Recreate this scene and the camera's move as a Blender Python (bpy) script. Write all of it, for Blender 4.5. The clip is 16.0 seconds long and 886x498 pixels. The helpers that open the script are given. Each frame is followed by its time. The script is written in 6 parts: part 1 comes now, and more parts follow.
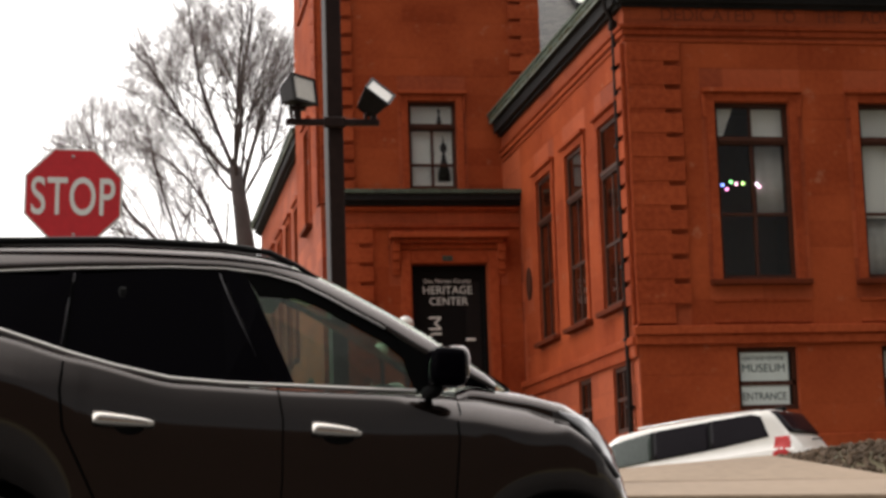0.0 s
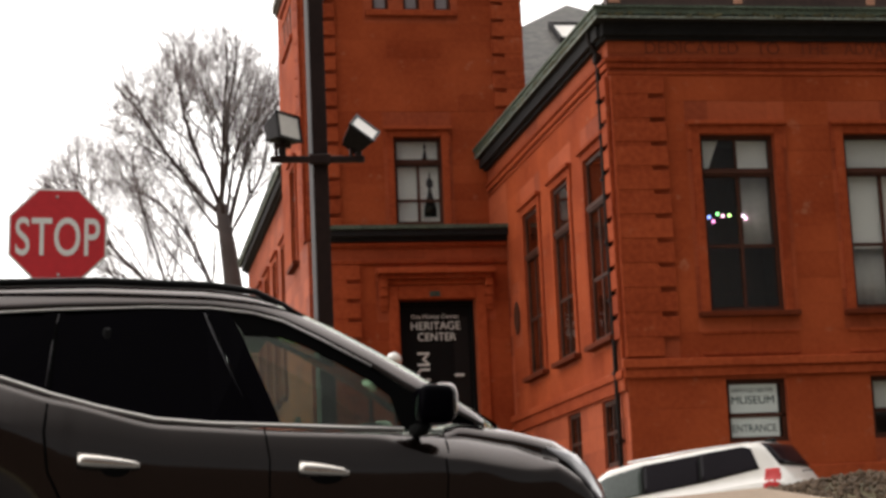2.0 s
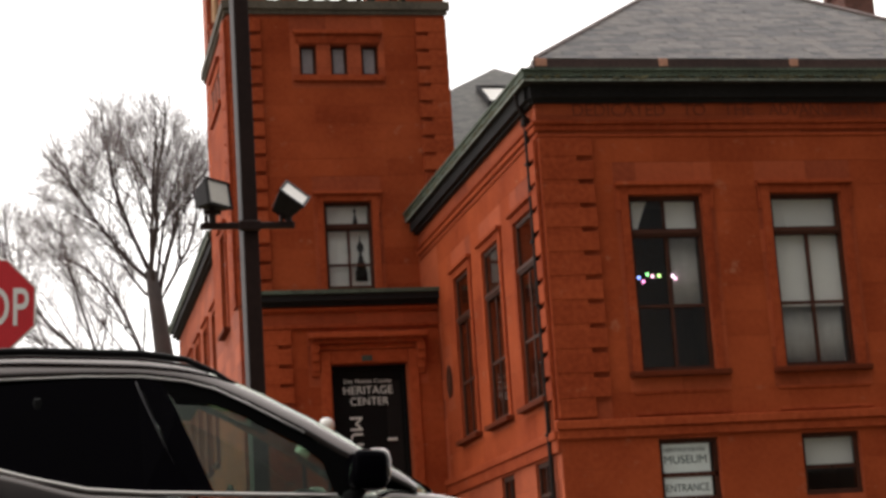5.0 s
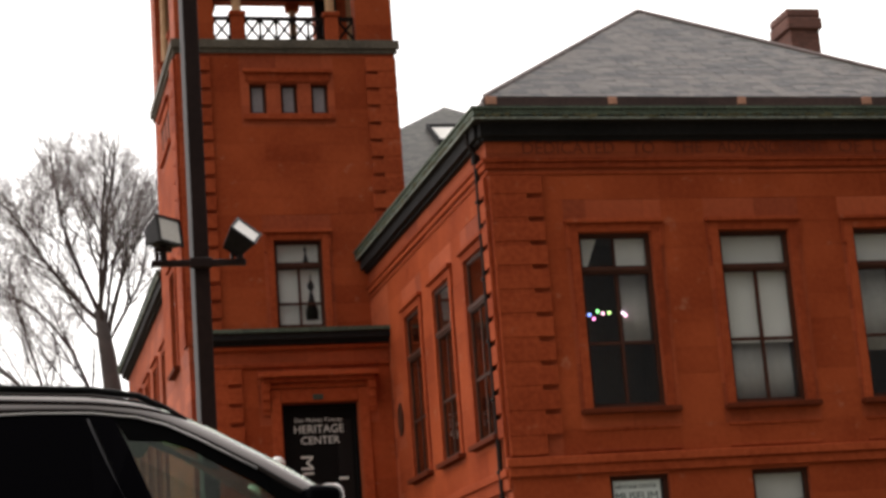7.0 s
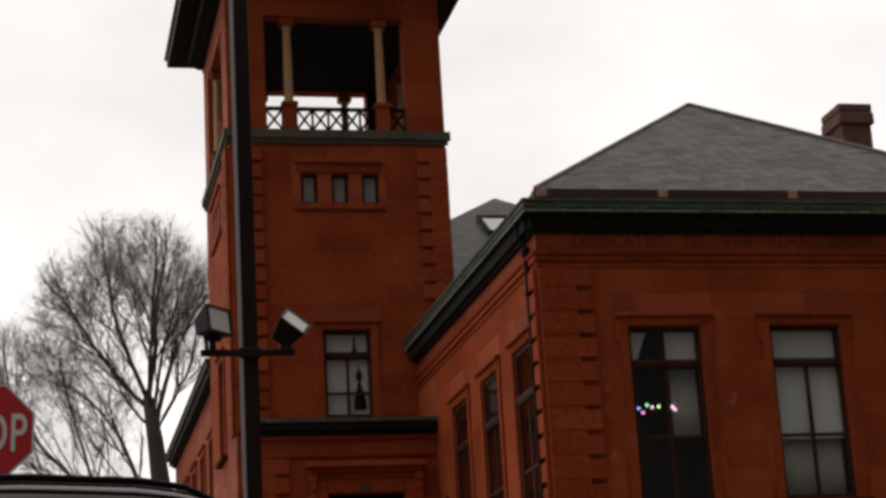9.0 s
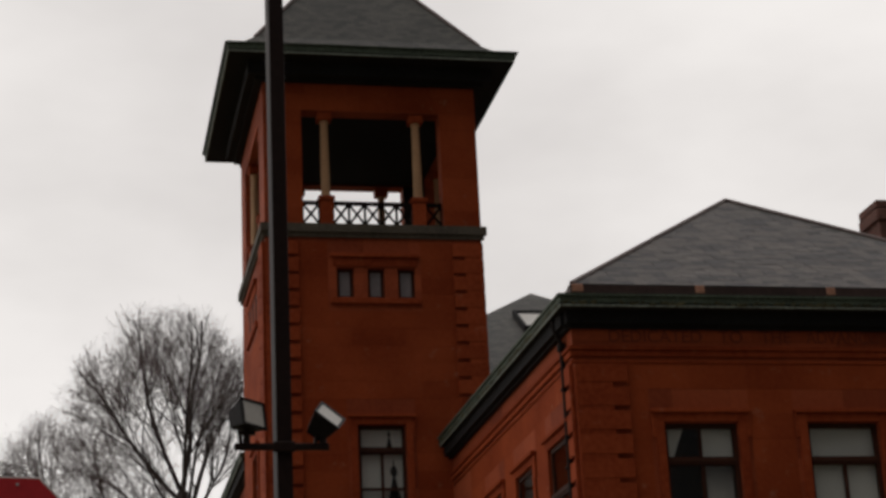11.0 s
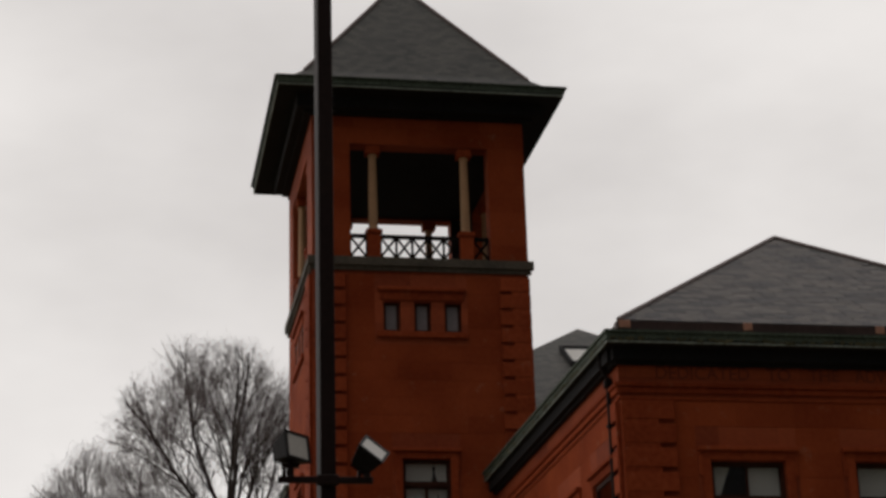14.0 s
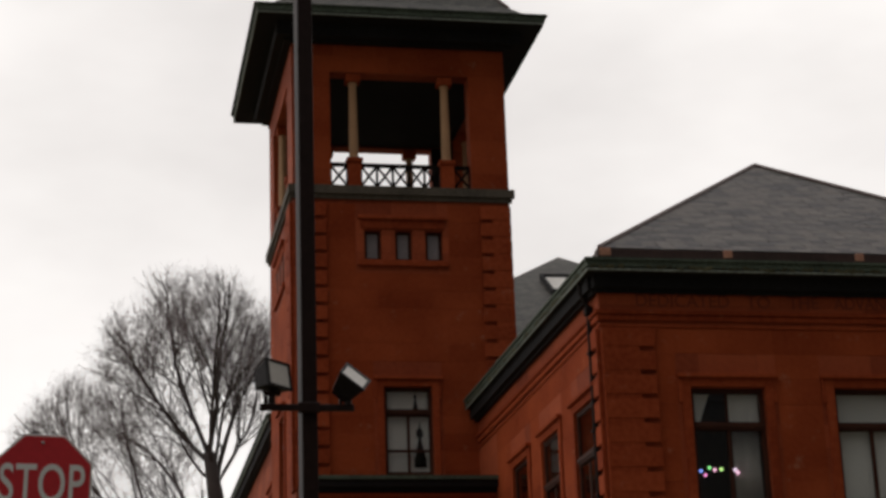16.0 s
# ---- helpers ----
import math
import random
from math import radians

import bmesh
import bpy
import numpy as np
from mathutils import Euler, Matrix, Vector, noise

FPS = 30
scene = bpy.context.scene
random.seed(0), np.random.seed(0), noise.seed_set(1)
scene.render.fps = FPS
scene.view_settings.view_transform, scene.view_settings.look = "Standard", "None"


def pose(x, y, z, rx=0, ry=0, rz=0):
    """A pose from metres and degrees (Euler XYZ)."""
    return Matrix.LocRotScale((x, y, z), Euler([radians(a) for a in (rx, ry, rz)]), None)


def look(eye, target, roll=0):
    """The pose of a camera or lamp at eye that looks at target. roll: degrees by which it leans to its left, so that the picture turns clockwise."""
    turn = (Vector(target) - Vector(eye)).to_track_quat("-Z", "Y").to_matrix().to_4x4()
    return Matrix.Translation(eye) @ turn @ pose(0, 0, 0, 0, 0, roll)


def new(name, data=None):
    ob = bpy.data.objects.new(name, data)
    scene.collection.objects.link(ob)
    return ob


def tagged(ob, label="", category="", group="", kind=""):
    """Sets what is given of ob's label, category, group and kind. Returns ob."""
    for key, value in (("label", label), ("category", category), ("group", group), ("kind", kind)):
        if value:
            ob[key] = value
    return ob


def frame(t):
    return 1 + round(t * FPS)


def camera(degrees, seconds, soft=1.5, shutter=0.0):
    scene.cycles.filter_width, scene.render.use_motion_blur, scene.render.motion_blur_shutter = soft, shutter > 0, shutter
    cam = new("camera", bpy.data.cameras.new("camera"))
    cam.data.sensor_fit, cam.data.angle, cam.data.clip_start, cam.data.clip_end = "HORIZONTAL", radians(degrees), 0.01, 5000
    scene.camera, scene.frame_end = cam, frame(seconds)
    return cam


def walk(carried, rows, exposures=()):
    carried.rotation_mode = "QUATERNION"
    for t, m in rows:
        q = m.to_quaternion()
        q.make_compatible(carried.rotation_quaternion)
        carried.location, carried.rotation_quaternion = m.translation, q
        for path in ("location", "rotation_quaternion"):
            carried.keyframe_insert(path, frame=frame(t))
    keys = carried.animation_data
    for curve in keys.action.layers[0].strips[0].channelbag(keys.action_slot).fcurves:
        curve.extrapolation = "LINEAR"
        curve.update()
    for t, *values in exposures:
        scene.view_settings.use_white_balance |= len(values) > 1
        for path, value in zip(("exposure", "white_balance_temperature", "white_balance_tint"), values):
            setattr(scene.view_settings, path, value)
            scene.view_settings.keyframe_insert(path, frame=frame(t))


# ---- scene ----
ROWS = [
    (0.0, pose(-0.018, -0.043, -0.012, 98.850, 1.795, -9.787)),
    (0.5, pose(-0.016, -0.042, -0.010, 99.267, 2.090, -10.592)),
    (1.0, pose(-0.017, -0.039, -0.009, 99.829, 2.363, -11.284)),
    (1.5, pose(-0.013, -0.031, -0.006, 99.729, 2.496, -10.323)),
    (2.0, pose(-0.002, 0.000, 0.001, 99.910, 2.550, -10.046)),
    (2.5, pose(-0.006, -0.027, -0.001, 100.208, 2.571, -10.267)),
    (3.0, pose(-0.001, -0.027, -0.003, 100.460, 2.932, -10.806)),
    (3.5, pose(0.005, -0.030, -0.001, 100.821, 3.435, -10.454)),
    (4.0, pose(0.003, -0.027, 0.002, 101.628, 3.470, -11.488)),
    (4.2, pose(0.004, -0.028, 0.003, 101.511, 3.447, -11.705)),
    (6.3, pose(-0.025, -0.019, -0.003, 102.968, 4.316, -12.372)),
    (6.5, pose(-0.025, -0.022, -0.009, 103.145, 4.274, -12.679)),
    (7.0, pose(-0.021, -0.034, -0.019, 102.814, 4.236, -13.400)),
    (7.5, pose(-0.030, -0.030, -0.014, 103.246, 3.874, -12.758)),
    (8.0, pose(-0.031, -0.030, -0.012, 104.358, 3.277, -12.657)),
    (8.5, pose(-0.027, -0.027, -0.007, 104.443, 3.318, -12.113)),
    (9.0, pose(-0.019, -0.024, 0.000, 105.647, 3.277, -12.093)),
    (9.2, pose(-0.016, -0.020, 0.003, 105.935, 3.218, -11.873)),
    (11.3, pose(0.000, 0.042, 0.009, 108.730, 2.419, -10.919)),
    (11.5, pose(0.003, 0.049, 0.015, 108.670, 2.170, -10.776)),
    (12.0, pose(0.002, 0.059, 0.024, 109.011, 1.749, -10.791)),
    (12.5, pose(0.006, 0.069, 0.021, 109.554, 1.497, -10.416)),
    (13.0, pose(0.003, 0.076, 0.026, 109.786, 1.436, -10.015)),
    (13.5, pose(0.011, 0.083, 0.039, 109.957, 1.461, -9.913)),
    (14.0, pose(0.012, 0.075, 0.020, 109.679, 1.649, -9.958)),
    (14.5, pose(0.012, 0.066, 0.016, 109.465, 1.716, -10.395)),
    (15.0, pose(0.007, 0.066, 0.013, 108.248, 1.493, -11.189)),
    (15.5, pose(0.013, 0.067, 0.015, 108.009, 1.448, -10.706)),
    (16.0, pose(0.014, 0.063, 0.010, 107.496, 1.974, -10.462)),
]
cam = camera(26.466, 16.0, soft=3.2)
walk(cam, ROWS, exposures=(
    (0.0, 0.86), (1.0, 0.90), (4.0, 0.80), (6.5, 0.76), (8.0, 0.54), (8.6, 0.06), (9.0, -0.38), (9.6, -0.56), (11.3, -0.76), (12.5, -0.85),
    (14.5, -0.80), (15.0, -0.70), (15.5, -0.62), (16.0, -0.52)))

# ---- overcast sky and a veiled sun ----
SUN_EL, SUN_AZ = radians(42), radians(-25)      # azimuth from +y towards +x
world = bpy.data.worlds.new("overcast_sky")
scene.world = world
world.use_nodes = True
wn, wl = world.node_tree.nodes, world.node_tree.links
wn.clear()
w_out = wn.new("ShaderNodeOutputWorld")
sky = wn.new("ShaderNodeTexSky")
sky.sky_type, sky.sun_disc = "NISHITA", False
sky.sun_elevation, sky.sun_rotation = SUN_EL, SUN_AZ
bg_sky = wn.new("ShaderNodeBackground")
bg_sky.inputs["Strength"].default_value = 0.05
wl.new(sky.outputs[0], bg_sky.inputs["Color"])
tc = wn.new("ShaderNodeTexCoord")
mp = wn.new("ShaderNodeMapping")
mp.inputs["Scale"].default_value = (1.0, 1.0, 2.2)
nz = wn.new("ShaderNodeTexNoise")
nz.inputs["Scale"].default_value, nz.inputs["Detail"].default_value = 3.2, 5.0
rp = wn.new("ShaderNodeValToRGB")
rp.color_ramp.elements[0].position, rp.color_ramp.elements[0].color = 0.30, (0.805, 0.765, 0.742, 1)
rp.color_ramp.elements[1].position, rp.color_ramp.elements[1].color = 0.72, (1.145, 1.10, 1.065, 1)
bg_cloud = wn.new("ShaderNodeBackground")
bg_cloud.inputs["Strength"].default_value = 1.0
wl.new(tc.outputs["Generated"], mp.inputs["Vector"])
wl.new(mp.outputs[0], nz.inputs["Vector"])
wl.new(nz.outputs["Fac"], rp.inputs["Fac"])
# the cloud deck is brightest round the hidden sun and falls off smoothly away from it
dotp = wn.new("ShaderNodeVectorMath")
dotp.operation = "DOT_PRODUCT"
dotp.inputs[1].default_value = (math.sin(SUN_AZ) * math.cos(SUN_EL), math.cos(SUN_AZ) * math.cos(SUN_EL), math.sin(SUN_EL))
wl.new(tc.outputs["Generated"], dotp.inputs[0])
fall = wn.new("ShaderNodeMapRange")
fall.interpolation_type = "SMOOTHSTEP"
fall.inputs["From Min"].default_value, fall.inputs["From Max"].default_value = -0.38, 0.72
fall.inputs["To Min"].default_value, fall.inputs["To Max"].default_value = 0.12, 1.44
wl.new(dotp.outputs["Value"], fall.inputs["Value"])
cmul = wn.new("ShaderNodeVectorMath")
cmul.operation = "SCALE"
wl.new(rp.outputs["Color"], cmul.inputs[0])
wl.new(fall.outputs["Result"], cmul.inputs["Scale"])
wl.new(cmul.outputs["Vector"], bg_cloud.inputs["Color"])
w_mix = wn.new("ShaderNodeMixShader")
w_mix.inputs["Fac"].default_value = 0.94
wl.new(bg_sky.outputs[0], w_mix.inputs[1])
wl.new(bg_cloud.outputs[0], w_mix.inputs[2])
wl.new(w_mix.outputs[0], w_out.inputs["Surface"])
sun = new("sun", bpy.data.lights.new("sun", "SUN"))
sun.data.energy, sun.data.angle, sun.data.color = 0.5, radians(14), (1.0, 0.95, 0.88)
sun_from = Vector((math.sin(SUN_AZ) * math.cos(SUN_EL), math.cos(SUN_AZ) * math.cos(SUN_EL), math.sin(SUN_EL)))
sun.matrix_basis = look(sun_from * 80, (0, 0, 0))

# ---- materials ----
def material(name, base, rough=0.7, metal=0.0, vary=0.25, scale=3.0, bump=0.0, bump_scale=40.0, spec=0.5, second=None, stain=0.5, island=0.0, bloom=0.0):
    """Principled surface with two scales of tone variation and optional fine relief."""
    m = bpy.data.materials.new(name)
    m.use_nodes = True
    n, l = m.node_tree.nodes, m.node_tree.links
    b = n["Principled BSDF"]
    b.inputs["Roughness"].default_value, b.inputs["Metallic"].default_value = rough, metal
    b.inputs["Specular IOR Level"].default_value = spec
    g = n.new("ShaderNodeNewGeometry")
    n1, n2 = n.new("ShaderNodeTexNoise"), n.new("ShaderNodeTexNoise")
    n1.inputs["Scale"].default_value, n1.inputs["Detail"].default_value = scale * 0.3, 6.0
    n2.inputs["Scale"].default_value, n2.inputs["Detail"].default_value = scale * 5.0, 4.0
    for k in (n1, n2):
        l.new(g.outputs["Position"], k.inputs["Vector"])
    r = n.new("ShaderNodeValToRGB")
    lo = tuple(c * (1 - vary) for c in base) + (1,)
    hi = tuple(min(1, c * (1 + vary)) for c in (second or base)) + (1,)
    r.color_ramp.elements[0].position, r.color_ramp.elements[0].color = 0.32, lo
    r.color_ramp.elements[1].position, r.color_ramp.elements[1].color = 0.70, hi
    mx = n.new("ShaderNodeMath")
    mx.operation = "MULTIPLY_ADD"
    mx.inputs[1].default_value = stain
    l.new(n1.outputs["Fac"], mx.inputs[0])
    s2 = n.new("ShaderNodeMath")
    s2.operation = "MULTIPLY"
    s2.inputs[1].default_value = 1 - stain
    l.new(n2.outputs["Fac"], s2.inputs[0])
    l.new(s2.outputs[0], mx.inputs[2])
    last = mx.outputs[0]
    if island:
        oi = n.new("ShaderNodeObjectInfo")
        a = n.new("ShaderNodeMath")
        a.operation = "MULTIPLY_ADD"
        a.inputs[1].default_value, a.inputs[2].default_value = island, -island / 2
        l.new(oi.outputs["Random"], a.inputs[0])
        ad = n.new("ShaderNodeMath")
        l.new(a.outputs[0], ad.inputs[0])
        l.new(last, ad.inputs[1])
        last = ad.outputs[0]
    l.new(last, r.inputs["Fac"])
    tone = r.outputs["Color"]
    if bloom:
        # pale salt bloom and lime runs, sparse and ragged
        n4 = n.new("ShaderNodeTexNoise")
        n4.inputs["Scale"].default_value, n4.inputs["Detail"].default_value, n4.inputs["Roughness"].default_value = 2.4, 9.0, 0.74
        l.new(g.outputs["Position"], n4.inputs["Vector"])
        mr = n.new("ShaderNodeMapRange")
        mr.inputs["From Min"].default_value, mr.inputs["From Max"].default_value = 0.60, 0.80
        mr.inputs["To Max"].default_value = bloom
        l.new(n4.outputs["Fac"], mr.inputs["Value"])
        mxb = n.new("ShaderNodeMix")
        mxb.data_type = "RGBA"
        mxb.inputs["B"].default_value = (0.50, 0.27, 0.17, 1)
        l.new(mr.outputs["Result"], mxb.inputs["Factor"])
        l.new(tone, mxb.inputs["A"])
        tone = mxb.outputs["Result"]
    l.new(tone, b.inputs["Base Color"])
    if bump:
        n3 = n.new("ShaderNodeTexNoise")
        n3.inputs["Scale"].default_value, n3.inputs["Detail"].default_value = bump_scale, 5.0
        l.new(g.outputs["Position"], n3.inputs["Vector"])
        bp = n.new("ShaderNodeBump")
        bp.inputs["Strength"].default_value, bp.inputs["Distance"].default_value = bump, 0.02
        l.new(n3.outputs["Fac"], bp.inputs["Height"])
        l.new(bp.outputs["Normal"], b.inputs["Normal"])
    return m


def coursed(name, base, width, height, joint, rough, tone, along="wall", joint_col=None, bump=0.5, stain=0.35, grain=9.0, spec=0.3, second=None):
    """Coursed masonry or slate: tone changes from piece to piece, thin recessed joints, weather stains and grain."""
    m = bpy.data.materials.new(name)
    m.use_nodes = True
    n, l = m.node_tree.nodes, m.node_tree.links
    b = n["Principled BSDF"]
    b.inputs["Roughness"].default_value = rough
    b.inputs["Specular IOR Level"].default_value = spec
    g = n.new("ShaderNodeNewGeometry")
    sp, cb = n.new("ShaderNodeSeparateXYZ"), n.new("ShaderNodeCombineXYZ")
    ad = n.new("ShaderNodeMath")
    l.new(g.outputs["Position"], sp.inputs[0])
    l.new(sp.outputs["X"], ad.inputs[0])
    l.new(sp.outputs["Y"], ad.inputs[1])
    l.new(ad.outputs[0] if along == "wall" else sp.outputs["X"], cb.inputs["X"])
    l.new(sp.outputs["Z"], cb.inputs["Y"])
    br = n.new("ShaderNodeTexBrick")
    br.inputs["Scale"].default_value = 1.0
    br.inputs["Brick Width"].default_value, br.inputs["Row Height"].default_value = width, height
    br.inputs["Mortar Size"].default_value, br.inputs["Mortar Smooth"].default_value = joint, 0.3
    br.inputs["Color1"].default_value = (0, 0, 0, 1)
    br.inputs["Color2"].default_value = (1, 1, 1, 1)
    br.inputs["Mortar"].default_value = (0.5, 0.5, 0.5, 1)
    l.new(cb.outputs[0], br.inputs["Vector"])
    n1, n2 = n.new("ShaderNodeTexNoise"), n.new("ShaderNodeTexNoise")
    n1.inputs["Scale"].default_value, n1.inputs["Detail"].default_value = 0.45, 7.0
    n2.inputs["Scale"].default_value, n2.inputs["Detail"].default_value = grain, 6.0
    for k in (n1, n2):
        l.new(g.outputs["Position"], k.inputs["Vector"])
    def mad(a, mul, add):
        q = n.new("ShaderNodeMath")
        q.operation = "MULTIPLY_ADD"
        l.new(a, q.inputs[0])
        q.inputs[1].default_value = mul
        if isinstance(add, float):
            q.inputs[2].default_value = add
        else:
            l.new(add, q.inputs[2])
        return q.outputs[0]
    fac = mad(br.outputs["Color"], tone, mad(n1.outputs["Fac"], stain, mad(n2.outputs["Fac"], 1 - tone - stain, 0.0)))
    r = n.new("ShaderNodeValToRGB")
    r.color_ramp.elements[0].position, r.color_ramp.elements[0].color = 0.25, tuple(c * 0.70 for c in base) + (1,)
    r.color_ramp.elements[1].position, r.color_ramp.elements[1].color = 0.75, tuple(c * 1.30 for c in (second or base)) + (1,)
    l.new(fac, r.inputs["Fac"])
    mx = n.new("ShaderNodeMix")
    mx.data_type = "RGBA"
    mx.inputs["B"].default_value = (*(joint_col or tuple(c * 0.6 for c in base)), 1)
    l.new(br.outputs["Fac"], mx.inputs["Factor"])
    l.new(r.outputs["Color"], mx.inputs["A"])
    l.new(mx.outputs["Result"], b.inputs["Base Color"])
    bp, bp2 = n.new("ShaderNodeBump"), n.new("ShaderNodeBump")
    bp.invert = True
    bp.inputs["Strength"].default_value, bp.inputs["Distance"].default_value = bump, 0.012
    bp2.inputs["Strength"].default_value, bp2.inputs["Distance"].default_value = 0.35, 0.012
    l.new(br.outputs["Fac"], bp.inputs["Height"])
    l.new(n2.outputs["Fac"], bp2.inputs["Height"])
    l.new(bp2.outputs["Normal"], bp.inputs["Normal"])
    l.new(bp.outputs["Normal"], b.inputs["Normal"])
    return m


def glass(name, tint, rough=0.02, ior=1.33):
    m = bpy.data.materials.new(name)
    m.use_nodes = True
    b = m.node_tree.nodes["Principled BSDF"]
    b.inputs["Base Color"].default_value = (*tint, 1)
    b.inputs["Roughness"].default_value = rough
    b.inputs["Transmission Weight"].default_value = 1.0
    b.inputs["IOR"].default_value = ior
    return m


def glow(name, col, power):
    m = bpy.data.materials.new(name)
    m.use_nodes = True
    b = m.node_tree.nodes["Principled BSDF"]
    b.inputs["Base Color"].default_value = (*col, 1)
    b.inputs["Emission Color"].default_value = (*col, 1)
    b.inputs["Emission Strength"].default_value = power
    return m


SANDSTONE = coursed("red_sandstone_ashlar", (0.3029, 0.0499, 0.0143), 1.15, 0.455, 0.004, 0.85, 0.30, stain=0.35, second=(0.3485, 0.0706, 0.0229))
STONE_TRIM = material("red_sandstone_dressed", (0.2881, 0.0461, 0.0143), 0.85, vary=0.22, scale=2.0, bump=0.10, bump_scale=30, spec=0.1, second=(0.3336, 0.0650, 0.0218), island=0.2, bloom=0.6)
ASHLAR = material("red_sandstone_block", (0.2980, 0.0489, 0.0148), 0.88, vary=0.20, scale=2.2, bump=0.25, bump_scale=26, spec=0.1, second=(0.3386, 0.0678, 0.0218), stain=0.7, island=0.14, bloom=0.75)
SLATE = coursed("grey_slate", (0.052, 0.054, 0.053), 0.24, 0.115, 0.006, 0.6, 0.30, along="roof", joint_col=(0.03, 0.03, 0.03), bump=0.8, stain=0.40, grain=3.0, second=(0.100, 0.092, 0.080))
SLATE_PIECE = material("split_slate", (0.062, 0.057, 0.062), 0.55, vary=0.25, scale=3.5, bump=0.25, bump_scale=25, spec=0.35, second=(0.118, 0.100, 0.090), stain=0.5, island=0.36)
# cornice paint; inside the belfry this dark colour stands in for shade
CORNICE = material("dark_cornice_and_belfry_shade", (0.017, 0.016, 0.017), 0.85, vary=0.4, scale=2.0, bump=0.15, spec=0.2)
COPPER = material("verdigris_copper", (0.012, 0.020, 0.014), 0.75, vary=0.8, scale=6.0, second=(0.075, 0.100, 0.070), bump=0.6, bump_scale=14, stain=0.25)
DRIP_EDGE = material("pale_verdigris_lip", (0.10, 0.12, 0.10), 0.7, vary=0.6, scale=5.0, second=(0.24, 0.27, 0.23), stain=0.3)
BRIGHT_COPPER = material("brown_copper_flashing", (0.065, 0.036, 0.030), 0.5, metal=0.3, vary=0.4, scale=3.0)
NEW_COPPER = material("new_copper_patch", (0.52, 0.26, 0.17), 0.5, metal=0.4, vary=0.3, scale=6.0)
WINDOW_WOOD = material("brown_window_wood", (0.058, 0.019, 0.010), 0.6, vary=0.3, scale=8.0, spec=0.2)
SILL_STONE = material("dark_weathered_sill_stone", (0.120, 0.024, 0.009), 0.85, vary=0.3, scale=3.0, bump=0.1, spec=0.1)
BELT_STONE = material("grey_weathered_stone", (0.10, 0.083, 0.062), 0.9, vary=0.45, scale=3.0, bump=0.3)
CREAM_STONE = material("buff_column_stone", (0.53, 0.31, 0.165), 0.8, vary=0.2, scale=4.0)
IRON = material("black_ironwork", (0.012, 0.0075, 0.006), 0.65, vary=0.35, scale=10, spec=0.12)
# plaster darkened so that its colour carries the shade of the rooms
DARK_ROOM = material("plaster_with_room_shade", (0.09, 0.055, 0.035), 0.9, vary=0.2, scale=2)
BLIND = material("white_cotton_blind", (0.84, 0.82, 0.78), 0.9, vary=0.06, scale=2)
CURTAIN = material("grey_net_curtain", (0.50, 0.48, 0.45), 0.9, vary=0.2, scale=3)
PANE = glass("window_glass", (0.93, 0.95, 0.94))
BLACK_PAINT = material("black_painted_door", (0.005, 0.0045, 0.0045), 0.6, vary=0.3, scale=5, spec=0.12)
WHITE_PAINT = material("white_lettering", (0.75, 0.75, 0.72), 0.6, vary=0.06, scale=5)
DARK_LETTER = material("dark_green_lettering", (0.02, 0.05, 0.05), 0.6, vary=0.1, scale=5)
SIGN_BOARD = material("pale_sign_board", (0.62, 0.68, 0.66), 0.6, vary=0.06, scale=3)
BRONZE = material("dark_bronze_pole", (0.022, 0.0115, 0.0095), 0.5, vary=0.3, scale=4, spec=0.14)
CONCRETE = material("worn_concrete", (0.27, 0.20, 0.14), 0.9, vary=0.18, scale=1.5, bump=0.3, bump_scale=60)
ASPHALT = material("grey_asphalt", (0.050, 0.049, 0.047), 0.9, vary=0.3, scale=2, bump=0.4, bump_scale=90)
SOIL = material("winter_grass_and_soil", (0.12, 0.095, 0.055), 0.95, vary=0.45, scale=1.5, bump=0.5, bump_scale=25, second=(0.14, 0.12, 0.06))
BARK = material("grey_brown_bark", (0.085, 0.066, 0.062), 0.9, vary=0.3, scale=6, bump=0.3)
# pale grey twigs, lightened further to carry the flare of the sky
TWIG = material("pale_grey_twig_with_flare", (0.27, 0.23, 0.23), 0.9, vary=0.3, scale=6)


# ---- geometry helpers ----
HOME = {}


def thing(name, at, label, category, group="", kind=""):
    """An Empty at a thing's base; its parts are given in world metres."""
    ob = new(name)
    ob.empty_display_size = 0.2
    ob.matrix_basis = Matrix.Translation(at)
    HOME[ob] = ob.matrix_basis.copy()
    return tagged(ob, label, category, group, kind)


def mesh_of(name, bm, mat, smooth=False):
    me = bpy.data.meshes.new(name)
    bmesh.ops.recalc_face_normals(bm, faces=bm.faces)
    bm.to_mesh(me)
    bm.free()
    me.materials.append(mat)
    if smooth:
        for p in me.polygons:
            p.use_smooth = True
    return me


def part(name, bm, mat, parent, label="", smooth=False):
    """One mesh object under a thing or a part; its mesh is in the world's metres (or the thing's own, if that is at the origin)."""
    ob = new(name, mesh_of(name, bm, mat, smooth))
    base = HOME.get(parent, Matrix())
    HOME[ob] = Matrix()
    ob.parent = parent
    ob.matrix_parent_inverse = base.inverted()
    return tagged(ob, label)


def solo(name, bm, mat, label, category, group="", kind="", smooth=False):
    ob = new(name, mesh_of(name, bm, mat, smooth))
    HOME[ob] = Matrix()
    return tagged(ob, label, category, group, kind)


